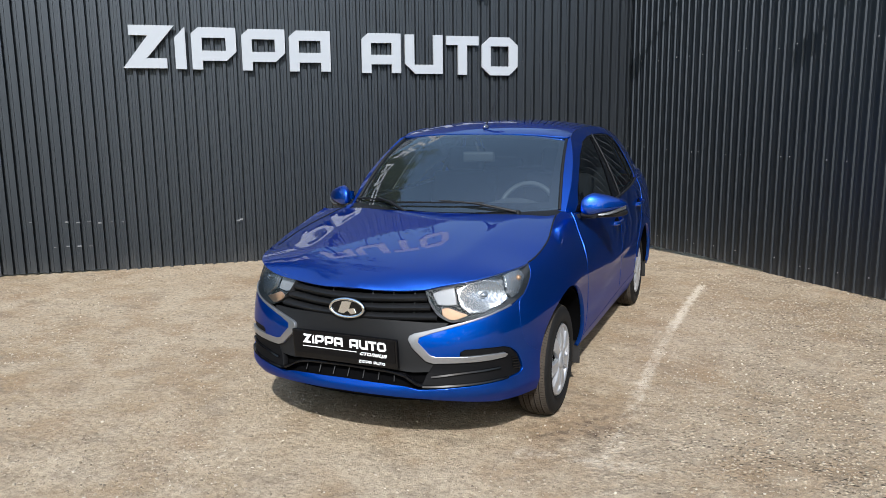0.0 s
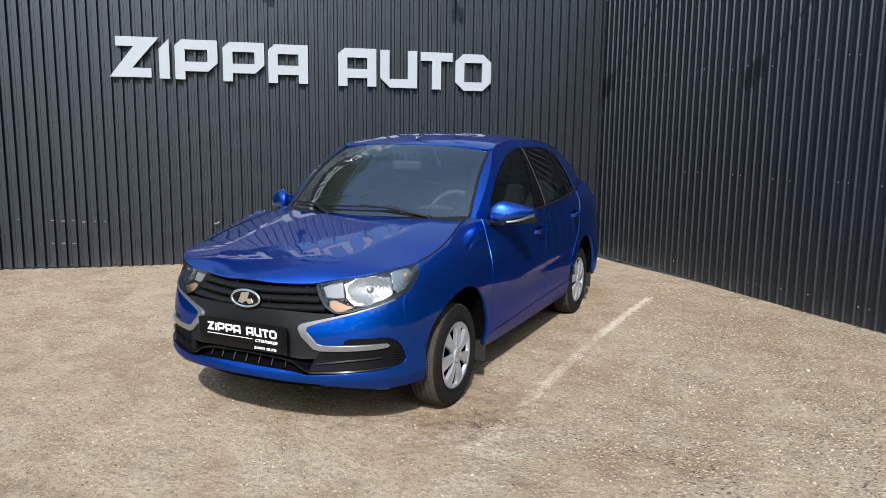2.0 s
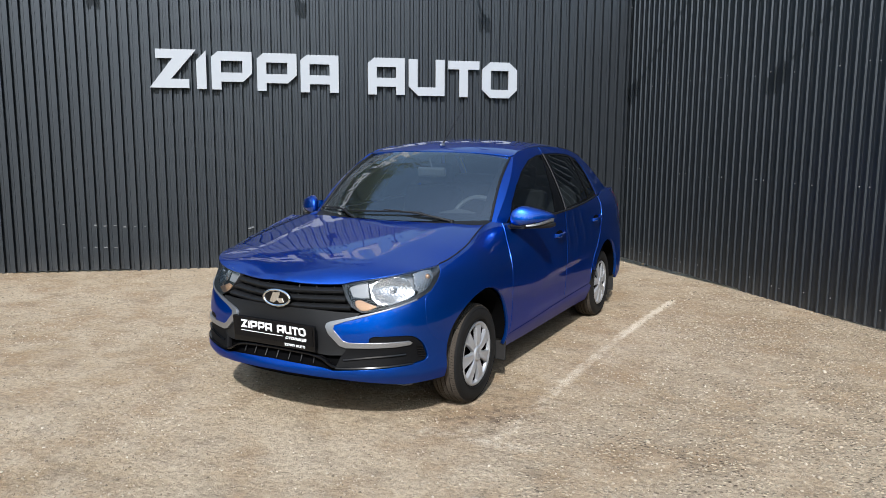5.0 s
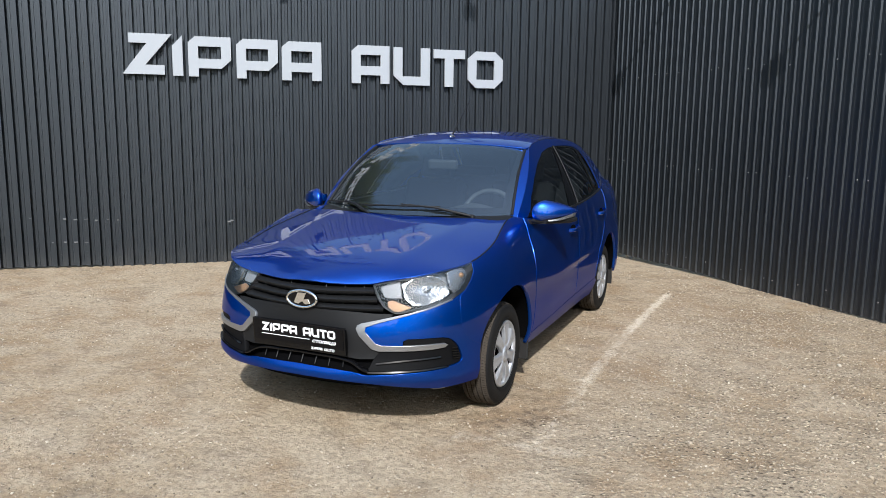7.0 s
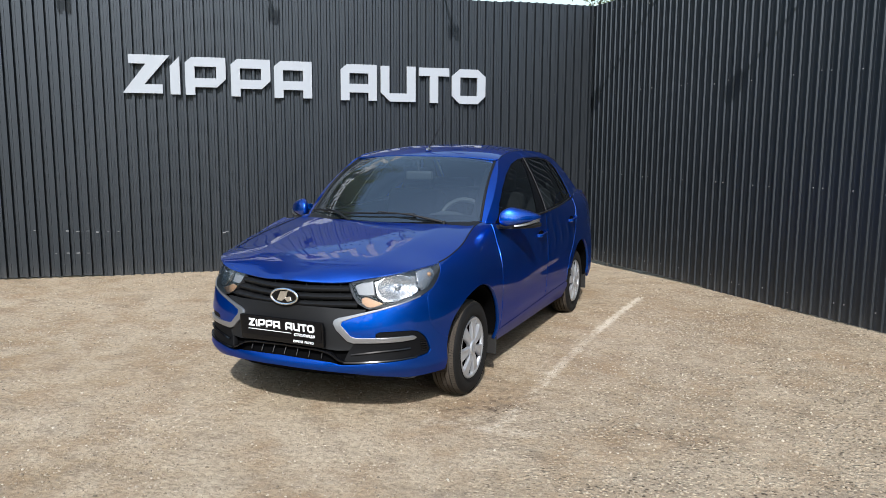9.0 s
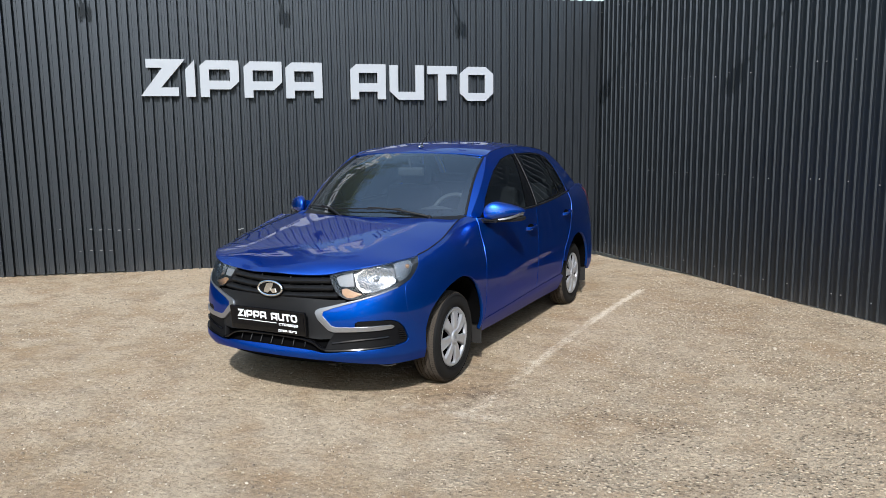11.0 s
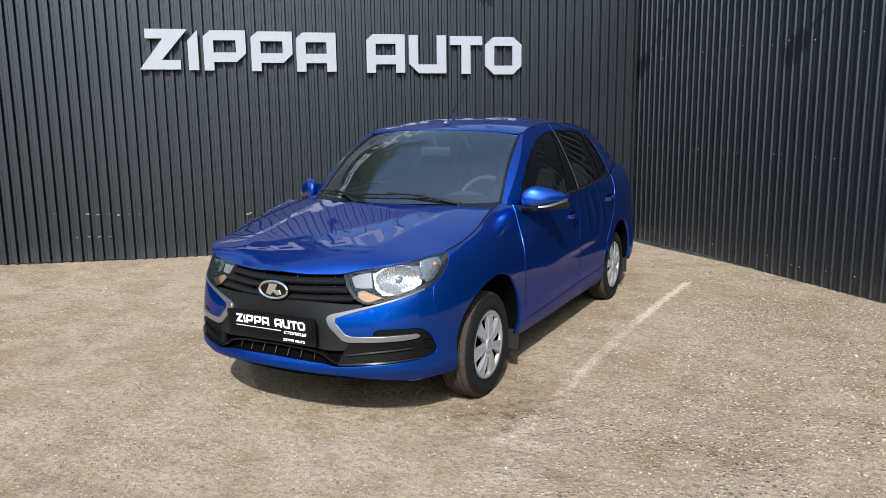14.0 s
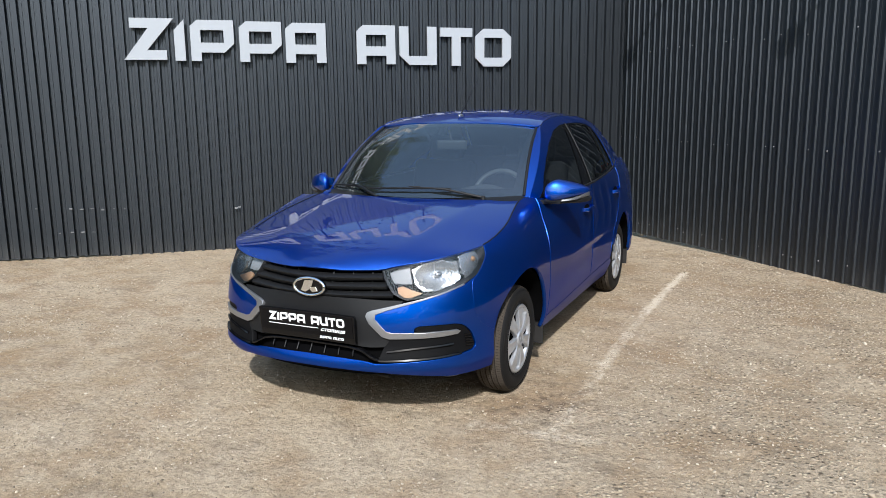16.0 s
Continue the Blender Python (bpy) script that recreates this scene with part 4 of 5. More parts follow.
belt_pts = lambda a, b: [(s, float(belt(plan_y(s))) - 0.002) for s in np.linspace(a, b, 12)]
front_doors = lower_door("front_door", DOOR_FRONT, B_SEAM, belt_pts(2.748, 1.868))
rear_doors = lower_door("rear_door", B_SEAM, REAR_EDGE, belt_pts(3.688, 2.748))
sill_low = [(s, 0.205) for s in np.linspace(1.745, 3.44, 16)]
both("sill", sill_low + [(3.43, 0.33)] + [(s, float(DOOR_LOW(s)) - 0.003) for s in np.linspace(3.365, 1.742, 14)], shell, PAINT, car, lip=0.02)
AXLE = Y(2.476)
rear_arch = [(AXLE + 0.378 * math.cos(a), 0.285 + 0.378 * math.sin(a)) for a in np.linspace(math.radians(172), math.radians(2), 30)]
QUARTER = [*[p for p in REAR_EDGE[::-1] if p[1] > 0.52], *[p for p in rear_arch if p[0] > 3.47], (Y(2.90), 0.27), (Y(2.93), 0.50), (Y(3.02), 0.66), (Y(3.10), 0.70), (Y(3.08), 0.90), (Y(3.05), 1.035), (Y(2.95), 1.075), (Y(2.80), 1.075), (Y(2.62), 1.070), (Y(2.45), 1.045)]
both("rear_wing", QUARTER, shell, PAINT, car, lip=0.022)
both("tail_lamp", [(Y(3.11), 0.71), (Y(3.30), 0.72), (TAIL - 0.47, 0.74), (TAIL - 0.46, 0.98), (TAIL - 0.62, 1.02), (Y(3.06), 1.035), (Y(3.09), 0.90)], shell, material("red_tail_lens", (0.35, 0.01, 0.012), 0.12), car)
rear_half = [(TAIL, 0.63), (TAIL - 0.45, 0.63), (Y(3.30), 0.69), (Y(3.11), 0.69), (Y(3.02), 0.65), (Y(2.94), 0.50), (Y(2.91), 0.26), (Y(3.2), 0.22), (TAIL - 0.45, 0.24), (TAIL, 0.24)]
both("rear_bumper", rear_half, shell, PAINT, car, lip=0.02, gap=0.0005)
both("boot_face", [(TAIL, 0.64), (TAIL, 1.045), (TAIL - 0.30, 1.04), (TAIL - 0.455, 1.01), (TAIL - 0.462, 0.72), (TAIL - 0.44, 0.64)], shell, PAINT, car, gap=0.0005)

# cabin
GLASS_FRONT = smooth_line([(0.640, 0.997), (0.695, 1.094), (0.815, 1.188), (0.965, 1.268), (1.18, 1.344), (1.34, 1.374), (1.452, 1.384)], 4) + [(1.462, 1.372), (1.245, 1.0)]
GLASS_REAR = [(1.435, 1.010), (1.592, 1.378), (1.61, 1.388), (1.85, 1.384), (2.05, 1.366), (2.078, 1.352), (2.078, 1.045)]
GLASS_QUARTER = [(2.125, 1.055), (2.125, 1.338), (2.20, 1.318), (2.265, 1.235), (2.315, 1.085)]
OPENING = [(0.585, 0.990), (0.678, 1.104), (0.81, 1.202), (0.96, 1.286), (1.18, 1.362), (1.36, 1.391), (1.50, 1.398), (1.62, 1.400), (1.86, 1.398), (2.06, 1.384), (2.20, 1.352), (2.27, 1.29), (2.31, 1.21), (2.365, 1.075)]
opening_low = [(y, float(belt(y)) + 0.004) for y in np.linspace(2.365, 0.585, 14)]
OUTER_FRONT = [(0.470, 0.992), (0.491, 1.012), (0.585, 1.098), (0.681, 1.178), (0.82, 1.278), (0.972, 1.386), (1.078, 1.420), (1.282, 1.446), (1.497, 1.452)]
OUTER_REAR = [(1.503, 1.452), (1.70, 1.451), (1.90, 1.443), (2.10, 1.420), (2.25, 1.392), (2.40, 1.345), (2.55, 1.262), (2.68, 1.165), (2.80, 1.080)]
both("pillar_frame", OUTER_FRONT + [(1.497, 1.398)] + [p for p in OPENING[::-1] if p[0] < 1.5] + [(0.575, 0.984)], house, PAINT, car, lip=0.012, gap=0.001, step=0.02)
both("rear_pillar_frame", OUTER_REAR + [(y, float(belt(y)) + 0.003) for y in np.linspace(2.80, 2.37, 5)] + [p for p in OPENING[::-1] if p[0] > 1.5] + [(1.503, 1.398)], house, PAINT, car, lip=0.012, gap=0.001, step=0.02)
both("window_frame", OPENING + opening_low[1:-1], house, GLOSSBLACK, car, holes=[GLASS_FRONT, GLASS_REAR, GLASS_QUARTER], deeper=0.006, lip=0.0, hole_lip=0.01, gap=-0.004, step=0.02)
for name, ring in (("front_window", GLASS_FRONT), ("rear_window", GLASS_REAR), ("quarter_window", GLASS_QUARTER)):
    for ob in both(name, ring, house, SIDEGLASS, car, deeper=0.011, lip=0, gap=-0.003, step=0.03):
        ob.visible_shadow = False
for sd in (1, -1):
    mir = lambda p: (p[0] * sd, p[1], p[2])
    tube("belt_seal", [mir(house(y, belt(y) + 0.004, -0.002)) for y in np.linspace(0.60, 2.34, 24)], 0.007, SEAL, car)
    tube("door_edge_trim", [mir(house(1.44 + 0.065 * t, 1.03 + 0.40 * t, -0.001)) for t in np.linspace(-0.1, 0.93, 8)], 0.004, SEAL, car)
    tube("screen_seal", [mir(p) for p in [screen_at(1.0, v, -0.004) for v in np.linspace(0, 1, 12)]], 0.009, SEAL, car)
    tube("roof_trim", [mir(roof_at(house(y, rail(y))[0] - 0.004, y, -0.001)) for y in np.linspace(1.0, 2.38, 24)], 0.0028, SEAL, car)
    loft("pillar_filler", [[mir(house(y, z, 0.002)) for y, z in smooth_line(OUTER_FRONT[:6], 3)], [mir(screen_at(0.99, v, -0.002)) for v in np.linspace(0, 1, len(smooth_line(OUTER_FRONT[:6], 3)))]], PAINT, car)

front_edge = [(u * 0.56, 0.925 + 0.06 * u * u) for u in np.linspace(-1, 1, 17)]
sides = [(house(y, rail(y))[0] - 0.003, y) for y in np.linspace(1.03, 2.36, 22)]
rear_edge = [(u * (sides[-1][0] - 0.004), 2.405 - 0.05 * u * u) for u in np.linspace(1, -1, 15)]
panel("roof", front_edge + sides + rear_edge + [(-x, y) for x, y in sides[::-1]], roof_at, PAINT, car, gap=0.001, lip=0.012, step=0.035)

SCREEN = [(u, 0.0) for u in np.linspace(-1, 1, 25)] + [(u, 1.0) for u in np.linspace(1, -1, 25)]
screen = panel("windscreen", SCREEN, screen_at, GLASS, car, step=0.035, lip=0, gap=0.004, scale=(0.62, 0.78))
screen.visible_shadow = False
inner = [(u, 0.10) for u in np.linspace(-0.91, 0.91, 25)] + [(0.925, 0.5), (0.935, 0.90)] + [(u, 0.94) for u in np.linspace(0.90, -0.90, 25)] + [(-0.935, 0.90), (-0.925, 0.5)]
panel("screen_border", SCREEN, screen_at, GLOSSBLACK, car, holes=[inner], deeper=0.004, lip=0, gap=0.002, step=0.035, scale=(0.62, 0.78))
hood_rear = [bonnet_at(0.640 * u, 0.19 + 0.125 * abs(u) ** 2.2, 0.012) for u in np.linspace(-1.05, 1.05, 25)]
screen_foot = [screen_at(u, 0.06, 0.010) for u in np.linspace(-1.03, 1.03, 25)]
loft("cowl", [hood_rear, [tuple((Vector(a) + Vector(b)) / 2 - Vector((0, 0, 0.02))) for a, b in zip(hood_rear, screen_foot)], screen_foot], BLACK, car)

# rear screen and boot lid
top_r = [roof_at(u * 0.545, 2.41 - 0.05 * u * u) for u in np.linspace(-1, 1, 15)]
foot_r = [(u * 0.60, 2.80 - 0.05 * u * u, 1.085 - 0.012 * u * u) for u in np.linspace(-1, 1, 15)]
rear_screen = loft("rear_screen", [[tuple(Vector(a).lerp(Vector(b), t) + Vector((0, 0.3, 0.9)) * 0.03 * math.sin(math.pi * t)) for a, b in zip(top_r, foot_r)] for t in np.linspace(0, 1, 7)], REARGLASS, car)
rear_screen.visible_shadow = False
for sd in (1, -1):
    line = [(1.9 + 0.9 * t) for t in np.linspace(0.55, 1, 9)]
    loft("rear_pillar_filler", [[(sd * house(y, float(np.interp(y, [p[0] for p in OUTER_REAR], [p[1] for p in OUTER_REAR])))[0], y, float(np.interp(y, [p[0] for p in OUTER_REAR], [p[1] for p in OUTER_REAR]))) for y in line],
                                [tuple(Vector((sd * 0.545, 2.36, top_r[-1][2])).lerp(Vector((sd * 0.60, 2.75, 1.073)), t)) for t in np.linspace(0, 1, 9)]], PAINT, car)


def deck(x, y, d=0.0):
    k = abs(x) / 0.72
    end = max(0.0, (y - 3.05) / 0.32)
    return (x, y, 1.088 - 0.030 * k**3 - 0.035 * end**2 - d)


panel("boot_lid", [(-0.66, 2.76), (0.0, 2.80), (0.66, 2.76), (0.70, 3.0), (0.66, 3.20), (0.45, 3.30), (0, 3.34), (-0.45, 3.30), (-0.66, 3.20), (-0.70, 3.0)], deck, PAINT, car, step=0.04, lip=0.03)

# dark inner lining and underside, coloured near-black to deepen the shade in gaps
for sd in (1, -1):
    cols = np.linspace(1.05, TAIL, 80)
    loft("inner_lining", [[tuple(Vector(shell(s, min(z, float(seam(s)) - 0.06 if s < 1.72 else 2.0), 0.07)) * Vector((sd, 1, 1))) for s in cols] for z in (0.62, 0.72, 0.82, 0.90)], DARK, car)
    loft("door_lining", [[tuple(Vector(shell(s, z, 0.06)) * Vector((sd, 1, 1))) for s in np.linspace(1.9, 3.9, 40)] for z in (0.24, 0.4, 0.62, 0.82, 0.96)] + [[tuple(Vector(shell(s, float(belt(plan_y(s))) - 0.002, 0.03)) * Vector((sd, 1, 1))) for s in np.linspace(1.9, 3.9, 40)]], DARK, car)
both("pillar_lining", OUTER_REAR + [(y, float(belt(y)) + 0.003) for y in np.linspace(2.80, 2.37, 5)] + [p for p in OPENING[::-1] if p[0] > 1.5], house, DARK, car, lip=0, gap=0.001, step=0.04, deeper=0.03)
for sd in (1, -1):
    for line in (DOOR_FRONT[2:], B_SEAM[2:], REAR_EDGE[3:]):
        tube("door_edge", [tuple(Vector(shell(s + 0.0045, z, 0.001)) * Vector((sd, 1, 1))) for s, z in line], 0.0032, PAINT, car, sides=6)
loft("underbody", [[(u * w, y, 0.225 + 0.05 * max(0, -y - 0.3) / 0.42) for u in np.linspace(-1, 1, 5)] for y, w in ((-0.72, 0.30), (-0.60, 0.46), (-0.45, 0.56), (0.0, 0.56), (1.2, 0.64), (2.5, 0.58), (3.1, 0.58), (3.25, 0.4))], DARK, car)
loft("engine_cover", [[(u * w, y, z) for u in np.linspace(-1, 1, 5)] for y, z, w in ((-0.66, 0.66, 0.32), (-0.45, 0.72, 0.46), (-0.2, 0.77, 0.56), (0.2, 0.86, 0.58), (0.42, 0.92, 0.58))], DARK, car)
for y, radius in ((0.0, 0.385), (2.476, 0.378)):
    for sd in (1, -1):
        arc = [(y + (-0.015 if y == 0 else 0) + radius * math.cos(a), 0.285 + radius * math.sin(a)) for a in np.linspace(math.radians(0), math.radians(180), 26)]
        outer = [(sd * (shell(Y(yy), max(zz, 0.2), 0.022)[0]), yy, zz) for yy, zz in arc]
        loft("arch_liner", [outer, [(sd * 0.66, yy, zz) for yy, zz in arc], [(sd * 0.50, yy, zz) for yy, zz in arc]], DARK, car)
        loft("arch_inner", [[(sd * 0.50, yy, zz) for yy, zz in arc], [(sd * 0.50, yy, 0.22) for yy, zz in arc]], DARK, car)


# ---- wheels ----
def ring_mesh(name, profile, mat, steps=64, wave=None):
    """A profile of (out, radius) turned round the x axis."""
    verts, faces = [], []
    for i in range(steps):
        a = 2 * math.pi * i / steps
        for j, (x, r) in enumerate(profile):
            verts.append((x, r * math.sin(a), r * math.cos(a)))
    n = len(profile)
    for i in range(steps):
        for j in range(n - 1):
            a, b = i * n + j, ((i + 1) % steps) * n + j
            faces.append((a, b, b + 1, a + 1))
    return mesh_of(name, verts, faces, mat)


def build_wheel():
    """A wheel that stands at the origin with its outer face towards +x."""
    wheel = new("wheel", None)
    R = 0.288
    # sidewalls and shoulders
    prof = [(0.062, 0.176), (0.072, 0.186), (0.080, 0.205), (0.086, 0.228), (0.083, 0.250), (0.074, 0.268), (0.066, 0.276), (0.062, 0.277), (-0.062, 0.277), (-0.074, 0.268), (-0.086, 0.228), (-0.080, 0.205), (-0.072, 0.186), (-0.062, 0.176)]
    tyre = piece("tyre", ring_mesh("tyre", prof, RUBBER, 72), wheel, "black tyre with a dusty tread")
    # tread blocks in rows, with slanted grooves between them
    verts, faces = [], []
    rows = [(-0.070, -0.046), (-0.041, -0.016), (-0.011, 0.011), (0.016, 0.041), (0.046, 0.070)]
    count = 112
    for q, (x0, x1) in enumerate(rows):
        skew = (0.5, 0.35, 0.0, -0.35, -0.5)[q]
        for i in range(count):
            base = 2 * math.pi * (i + 0.37 * q) / count
            wide = 2 * math.pi / count * 0.86
            k = len(verts)
            for r in (0.275, R):
                for x, da in ((x0, 0), (x1, skew * wide), (x1, wide + skew * wide), (x0, wide)):
                    rr = r - (0.010 if abs(x) > 0.06 and r == R else 0)
                    a = base + da
                    verts.append((x, rr * math.sin(a), rr * math.cos(a)))
            faces += [(k + 4, k + 5, k + 6, k + 7), (k, k + 1, k + 5, k + 4), (k + 1, k + 2, k + 6, k + 5), (k + 2, k + 3, k + 7, k + 6), (k + 3, k, k + 4, k + 7)]
    tagged(piece("tread", mesh_of("tread", verts, faces, TREAD, smooth=False), tyre, "dusty brown tread blocks"), kind="stuff")
    # raised rings on the sidewall
    for r in (0.200, 0.262):
        piece("sidewall_ring", ring_mesh("sidewall_ring", [(0.074, r - 0.003), (0.0865 if r < 0.25 else 0.081, r), (0.074, r + 0.003)], RUBBER, 64), tyre)
    piece("rim", ring_mesh("rim", [(0.060, 0.182), (0.030, 0.172), (-0.06, 0.168), (-0.06, 0.05), (-0.02, 0.03)], DARK, 48), wheel)
    # hubcap: rim band, seven broad spokes and a boss
    cap = piece("hubcap", ring_mesh("hubcap", [(0.060, 0.184), (0.074, 0.188), (0.080, 0.184), (0.080, 0.172), (0.072, 0.166), (0.060, 0.164)], HUBCAP, 84), wheel, "silver plastic hubcap with seven broad spokes")
    for i in range(7):
        a = 2 * math.pi * i / 7 + 0.12
        verts, faces = [], []
        stations = ((0.040, 0.026, 0.082), (0.075, 0.030, 0.086), (0.115, 0.036, 0.085), (0.150, 0.046, 0.081), (0.170, 0.054, 0.078))
        for r, w, x in stations:
            for t, out in ((-1.0, -0.022), (-1.0, -0.004), (-0.82, 0.0), (0.0, -0.003), (0.82, 0.0), (1.0, -0.004), (1.0, -0.022)):
                verts.append((x + out, r * math.sin(a) + t * w * 0.78 * math.cos(a), r * math.cos(a) - t * w * 0.78 * math.sin(a)))
        for j in range(len(stations) - 1):
            for m in range(6):
                k = j * 7 + m
                faces.append((k, k + 1, k + 8, k + 7))
        me = mesh_of("spoke", verts, faces, HUBCAP, smooth=False)
        piece("spoke", me, cap)
    piece("boss", ring_mesh("boss", [(0.060, 0.050), (0.086, 0.044), (0.090, 0.036), (0.090, 0.028), (0.088, 0.026), (0.088, 0.0001)], HUBCAP, 40), cap)
    bm = slab([(-0.012, -0.008), (0.010, -0.014), (0.014, -0.006), (0.0, 0.0), (0.004, 0.014), (-0.006, 0.012), (-0.010, 0.0)], 0.004)
    part("badge", bm, SATIN, cap, m=pose(0.088, 0, 0, 90, 0, 90))
    return wheel


wheel = build_wheel()
wheel.parent = car
wheel.matrix_basis = pose(0.715, 0, 0.286)
for x, y, turn, spin in ((0.708, 2.476, 0, 33), (-0.715, 0.0, 180, 12), (-0.708, 2.476, 180, 77)):
    w = copy_thing(wheel, pose(x, y, 0.286, 0, 0, turn) @ pose(0, 0, 0, spin, 0, 0))

# mud flaps and a wheel-arch inner edge
for sd in (1, -1):
    for y, x, low in ((0.392, 0.735, 0.165), (2.87, 0.725, 0.17)):
        part("mud_flap", box(0.14, 0.012, 0.24, (sd * x, y, low + 0.10), 0.004), DUSTY, car, "dusty black rubber mud flap")
    part("arch_shield", box(0.12, 0.010, 0.26, (sd * 0.735, 0.375, 0.42), 0.003, m=pose(0, 0, 0, -6)), DUSTY, car, "dusty grey arch liner")

# ---- badge, plate, mirrors, handles, wipers ----
bx, by, bz = 0.0, -0.788, 0.676
badge = part("badge", slab([(0.090 * math.cos(a), 0.044 * math.sin(a)) for a in np.linspace(0, 2 * math.pi, 48, endpoint=False)], 0.016), GLOSSBLACK, car, "oval badge with a bright rim", m=pose(bx, by + 0.012, bz, 84))
ring_pts = [(0.086 * math.cos(a), 0.041 * math.sin(a), 0.017) for a in np.linspace(0, 2 * math.pi, 49)]
tube("rim", ring_pts, 0.0075, CHROME, badge, sides=10)
part("emblem", slab([(-0.040, -0.018), (-0.022, 0.024), (0.022, 0.026), (0.012, -0.002), (0.036, 0.002), (0.046, -0.016), (0.020, -0.022), (0.004, -0.010), (-0.014, -0.022)], 0.008, bevel=0.002), CHROME, badge, m=pose(0, 0, 0.014) @ Matrix.Diagonal((1.12, 1.2, 1, 1)))

plate = part("number_plate_holder", box(0.545, 0.020, 0.138, (0, 0, 0), 0.006), GLOSSBLACK, car, "black dealer plate with white lettering", m=pose(-0.005, -0.815, 0.494, 5))
part("plate_face", box(0.525, 0.004, 0.105, (0, -0.011, 0.012), 0.001), material("black_plate_film", (0.004, 0.004, 0.0045), 0.25, spec=0.15), plate)
k = 0.0435 / 0.415
for kind, x in zip(WORDS, SIGN_X):
    lm = letter_mesh(kind, 0.0435, 0.001, WHITE, WHITE)
    piece("letter", lm, plate, m=pose(-0.215 + (x - SIGN_X[0]) * k, -0.0132, 0.010, 90))
    lm = letter_mesh(kind, 0.0135, 0.0006, WHITE, WHITE)
    piece("small_letter", lm, plate, m=pose(0.075 + (x - SIGN_X[0]) * 0.0135 / 0.415, -0.0125, -0.056, 90))
part("stripe", box(0.285, 0.001, 0.0035, (-0.0725, -0.0137, -0.006)), WHITE, plate)
script = bpy.data.curves.new("script", "FONT")
script.body, script.size, script.extrude, script.shear, script.offset = "столица", 0.026, 0.0003, 0.35, 0.0006
word = new("script", script)
dg = bpy.context.evaluated_depsgraph_get()
word_mesh = bpy.data.meshes.new_from_object(word.evaluated_get(dg))
bpy.data.objects.remove(word)
word_mesh.materials.clear()
word_mesh.materials.append(WHITE)
wide = max(v.co.x for v in word_mesh.vertices)
for v in word_mesh.vertices:
    v.co.x *= 0.140 / wide
piece("script", word_mesh, plate, m=pose(0.083, -0.0137, -0.018, 90))


def build_mirror(sd):
    mirror = new("door_mirror")
    mirror.parent = car
    mirror["label"] = "blue door mirror with a silver blinker strip"

    def blob(name, cx, cy, cz, rx, ry, rz, mat, cutter, power=3.2, parent=mirror):
        bm = bmesh.new()
        bmesh.ops.create_uvsphere(bm, u_segments=32, v_segments=20, radius=1)
        for v in bm.verts:
            x, y, z = v.co
            n = (abs(x) ** power + abs(y) ** power + abs(z) ** power) ** (-1 / power)
            x, y, z = x * n, y * n, z * n
            x, y, z = cutter(x, y, z)
            v.co = (sd * (cx + rx * x), cy + ry * y + 0.085 * x, cz + rz * z)
        if sd < 0:
            bmesh.ops.reverse_faces(bm, faces=bm.faces[:])
        return part(name, bm, mat, parent, smooth=60)

    def shape(x, y, z):
        out = min(1.0, max(0.0, (x + 0.55) / 1.55))
        if z > 0:
            z *= 1 - 0.66 * out ** 1.25 - 0.30 * max(0.0, -x - 0.45)
        else:
            z = z * 0.56 * (1 - 0.75 * out) + 0.10 * out
        y = y * 0.45 if y > 0 else y * (1 - 0.45 * abs(x) ** 1.5) * (1 - 0.22 * max(0.0, z))
        return x, y, z
    blob("housing", 0.874, 0.640, 1.012, 0.117, 0.078, 0.084, PAINT, shape, 3.6)
    blob("lower_shell", 0.872, 0.645, 0.972, 0.118, 0.064, 0.022, BLACK, lambda x, y, z: (x, y * (1 - 0.3 * abs(x)), z))
    sweep("blinker_strip", np.linspace(0, 1, 12), lambda t: [(sd * (0.855 + 0.130 * t), 0.572 + 0.052 * t + 0.075 * t**2.5 + dy, 0.972 + 0.034 * t**2 + dz * (0.6 + 0.9 * t)) for dy, dz in ((0.01, 0.010), (-0.008, 0.008), (-0.010, -0.004), (0.01, -0.008))], SATIN, mirror)
    sweep("foot", np.linspace(0, 1, 8), lambda t: [(sd * (0.715 + 0.13 * t), 0.60 + dy, 0.958 + 0.006 * t + dz) for dy, dz in ((-0.04, -0.012), (-0.04, 0.012), (0.05, 0.014), (0.05, -0.014))], BLACK, mirror)
    part("mirror_glass", box(0.155, 0.004, 0.080, (sd * 0.868, 0.682, 1.010), 0.002), MIRROR, mirror)


for sd in (1, -1):
    build_mirror(sd)
    # black corner plate behind the mirror foot
    panel("mirror_corner", [(0.56, 0.985), (0.66, 0.99), (0.725, 1.08), (0.69, 1.082)], house, GLOSSBLACK, car, side=sd, deeper=-0.001, lip=0.004, gap=0)

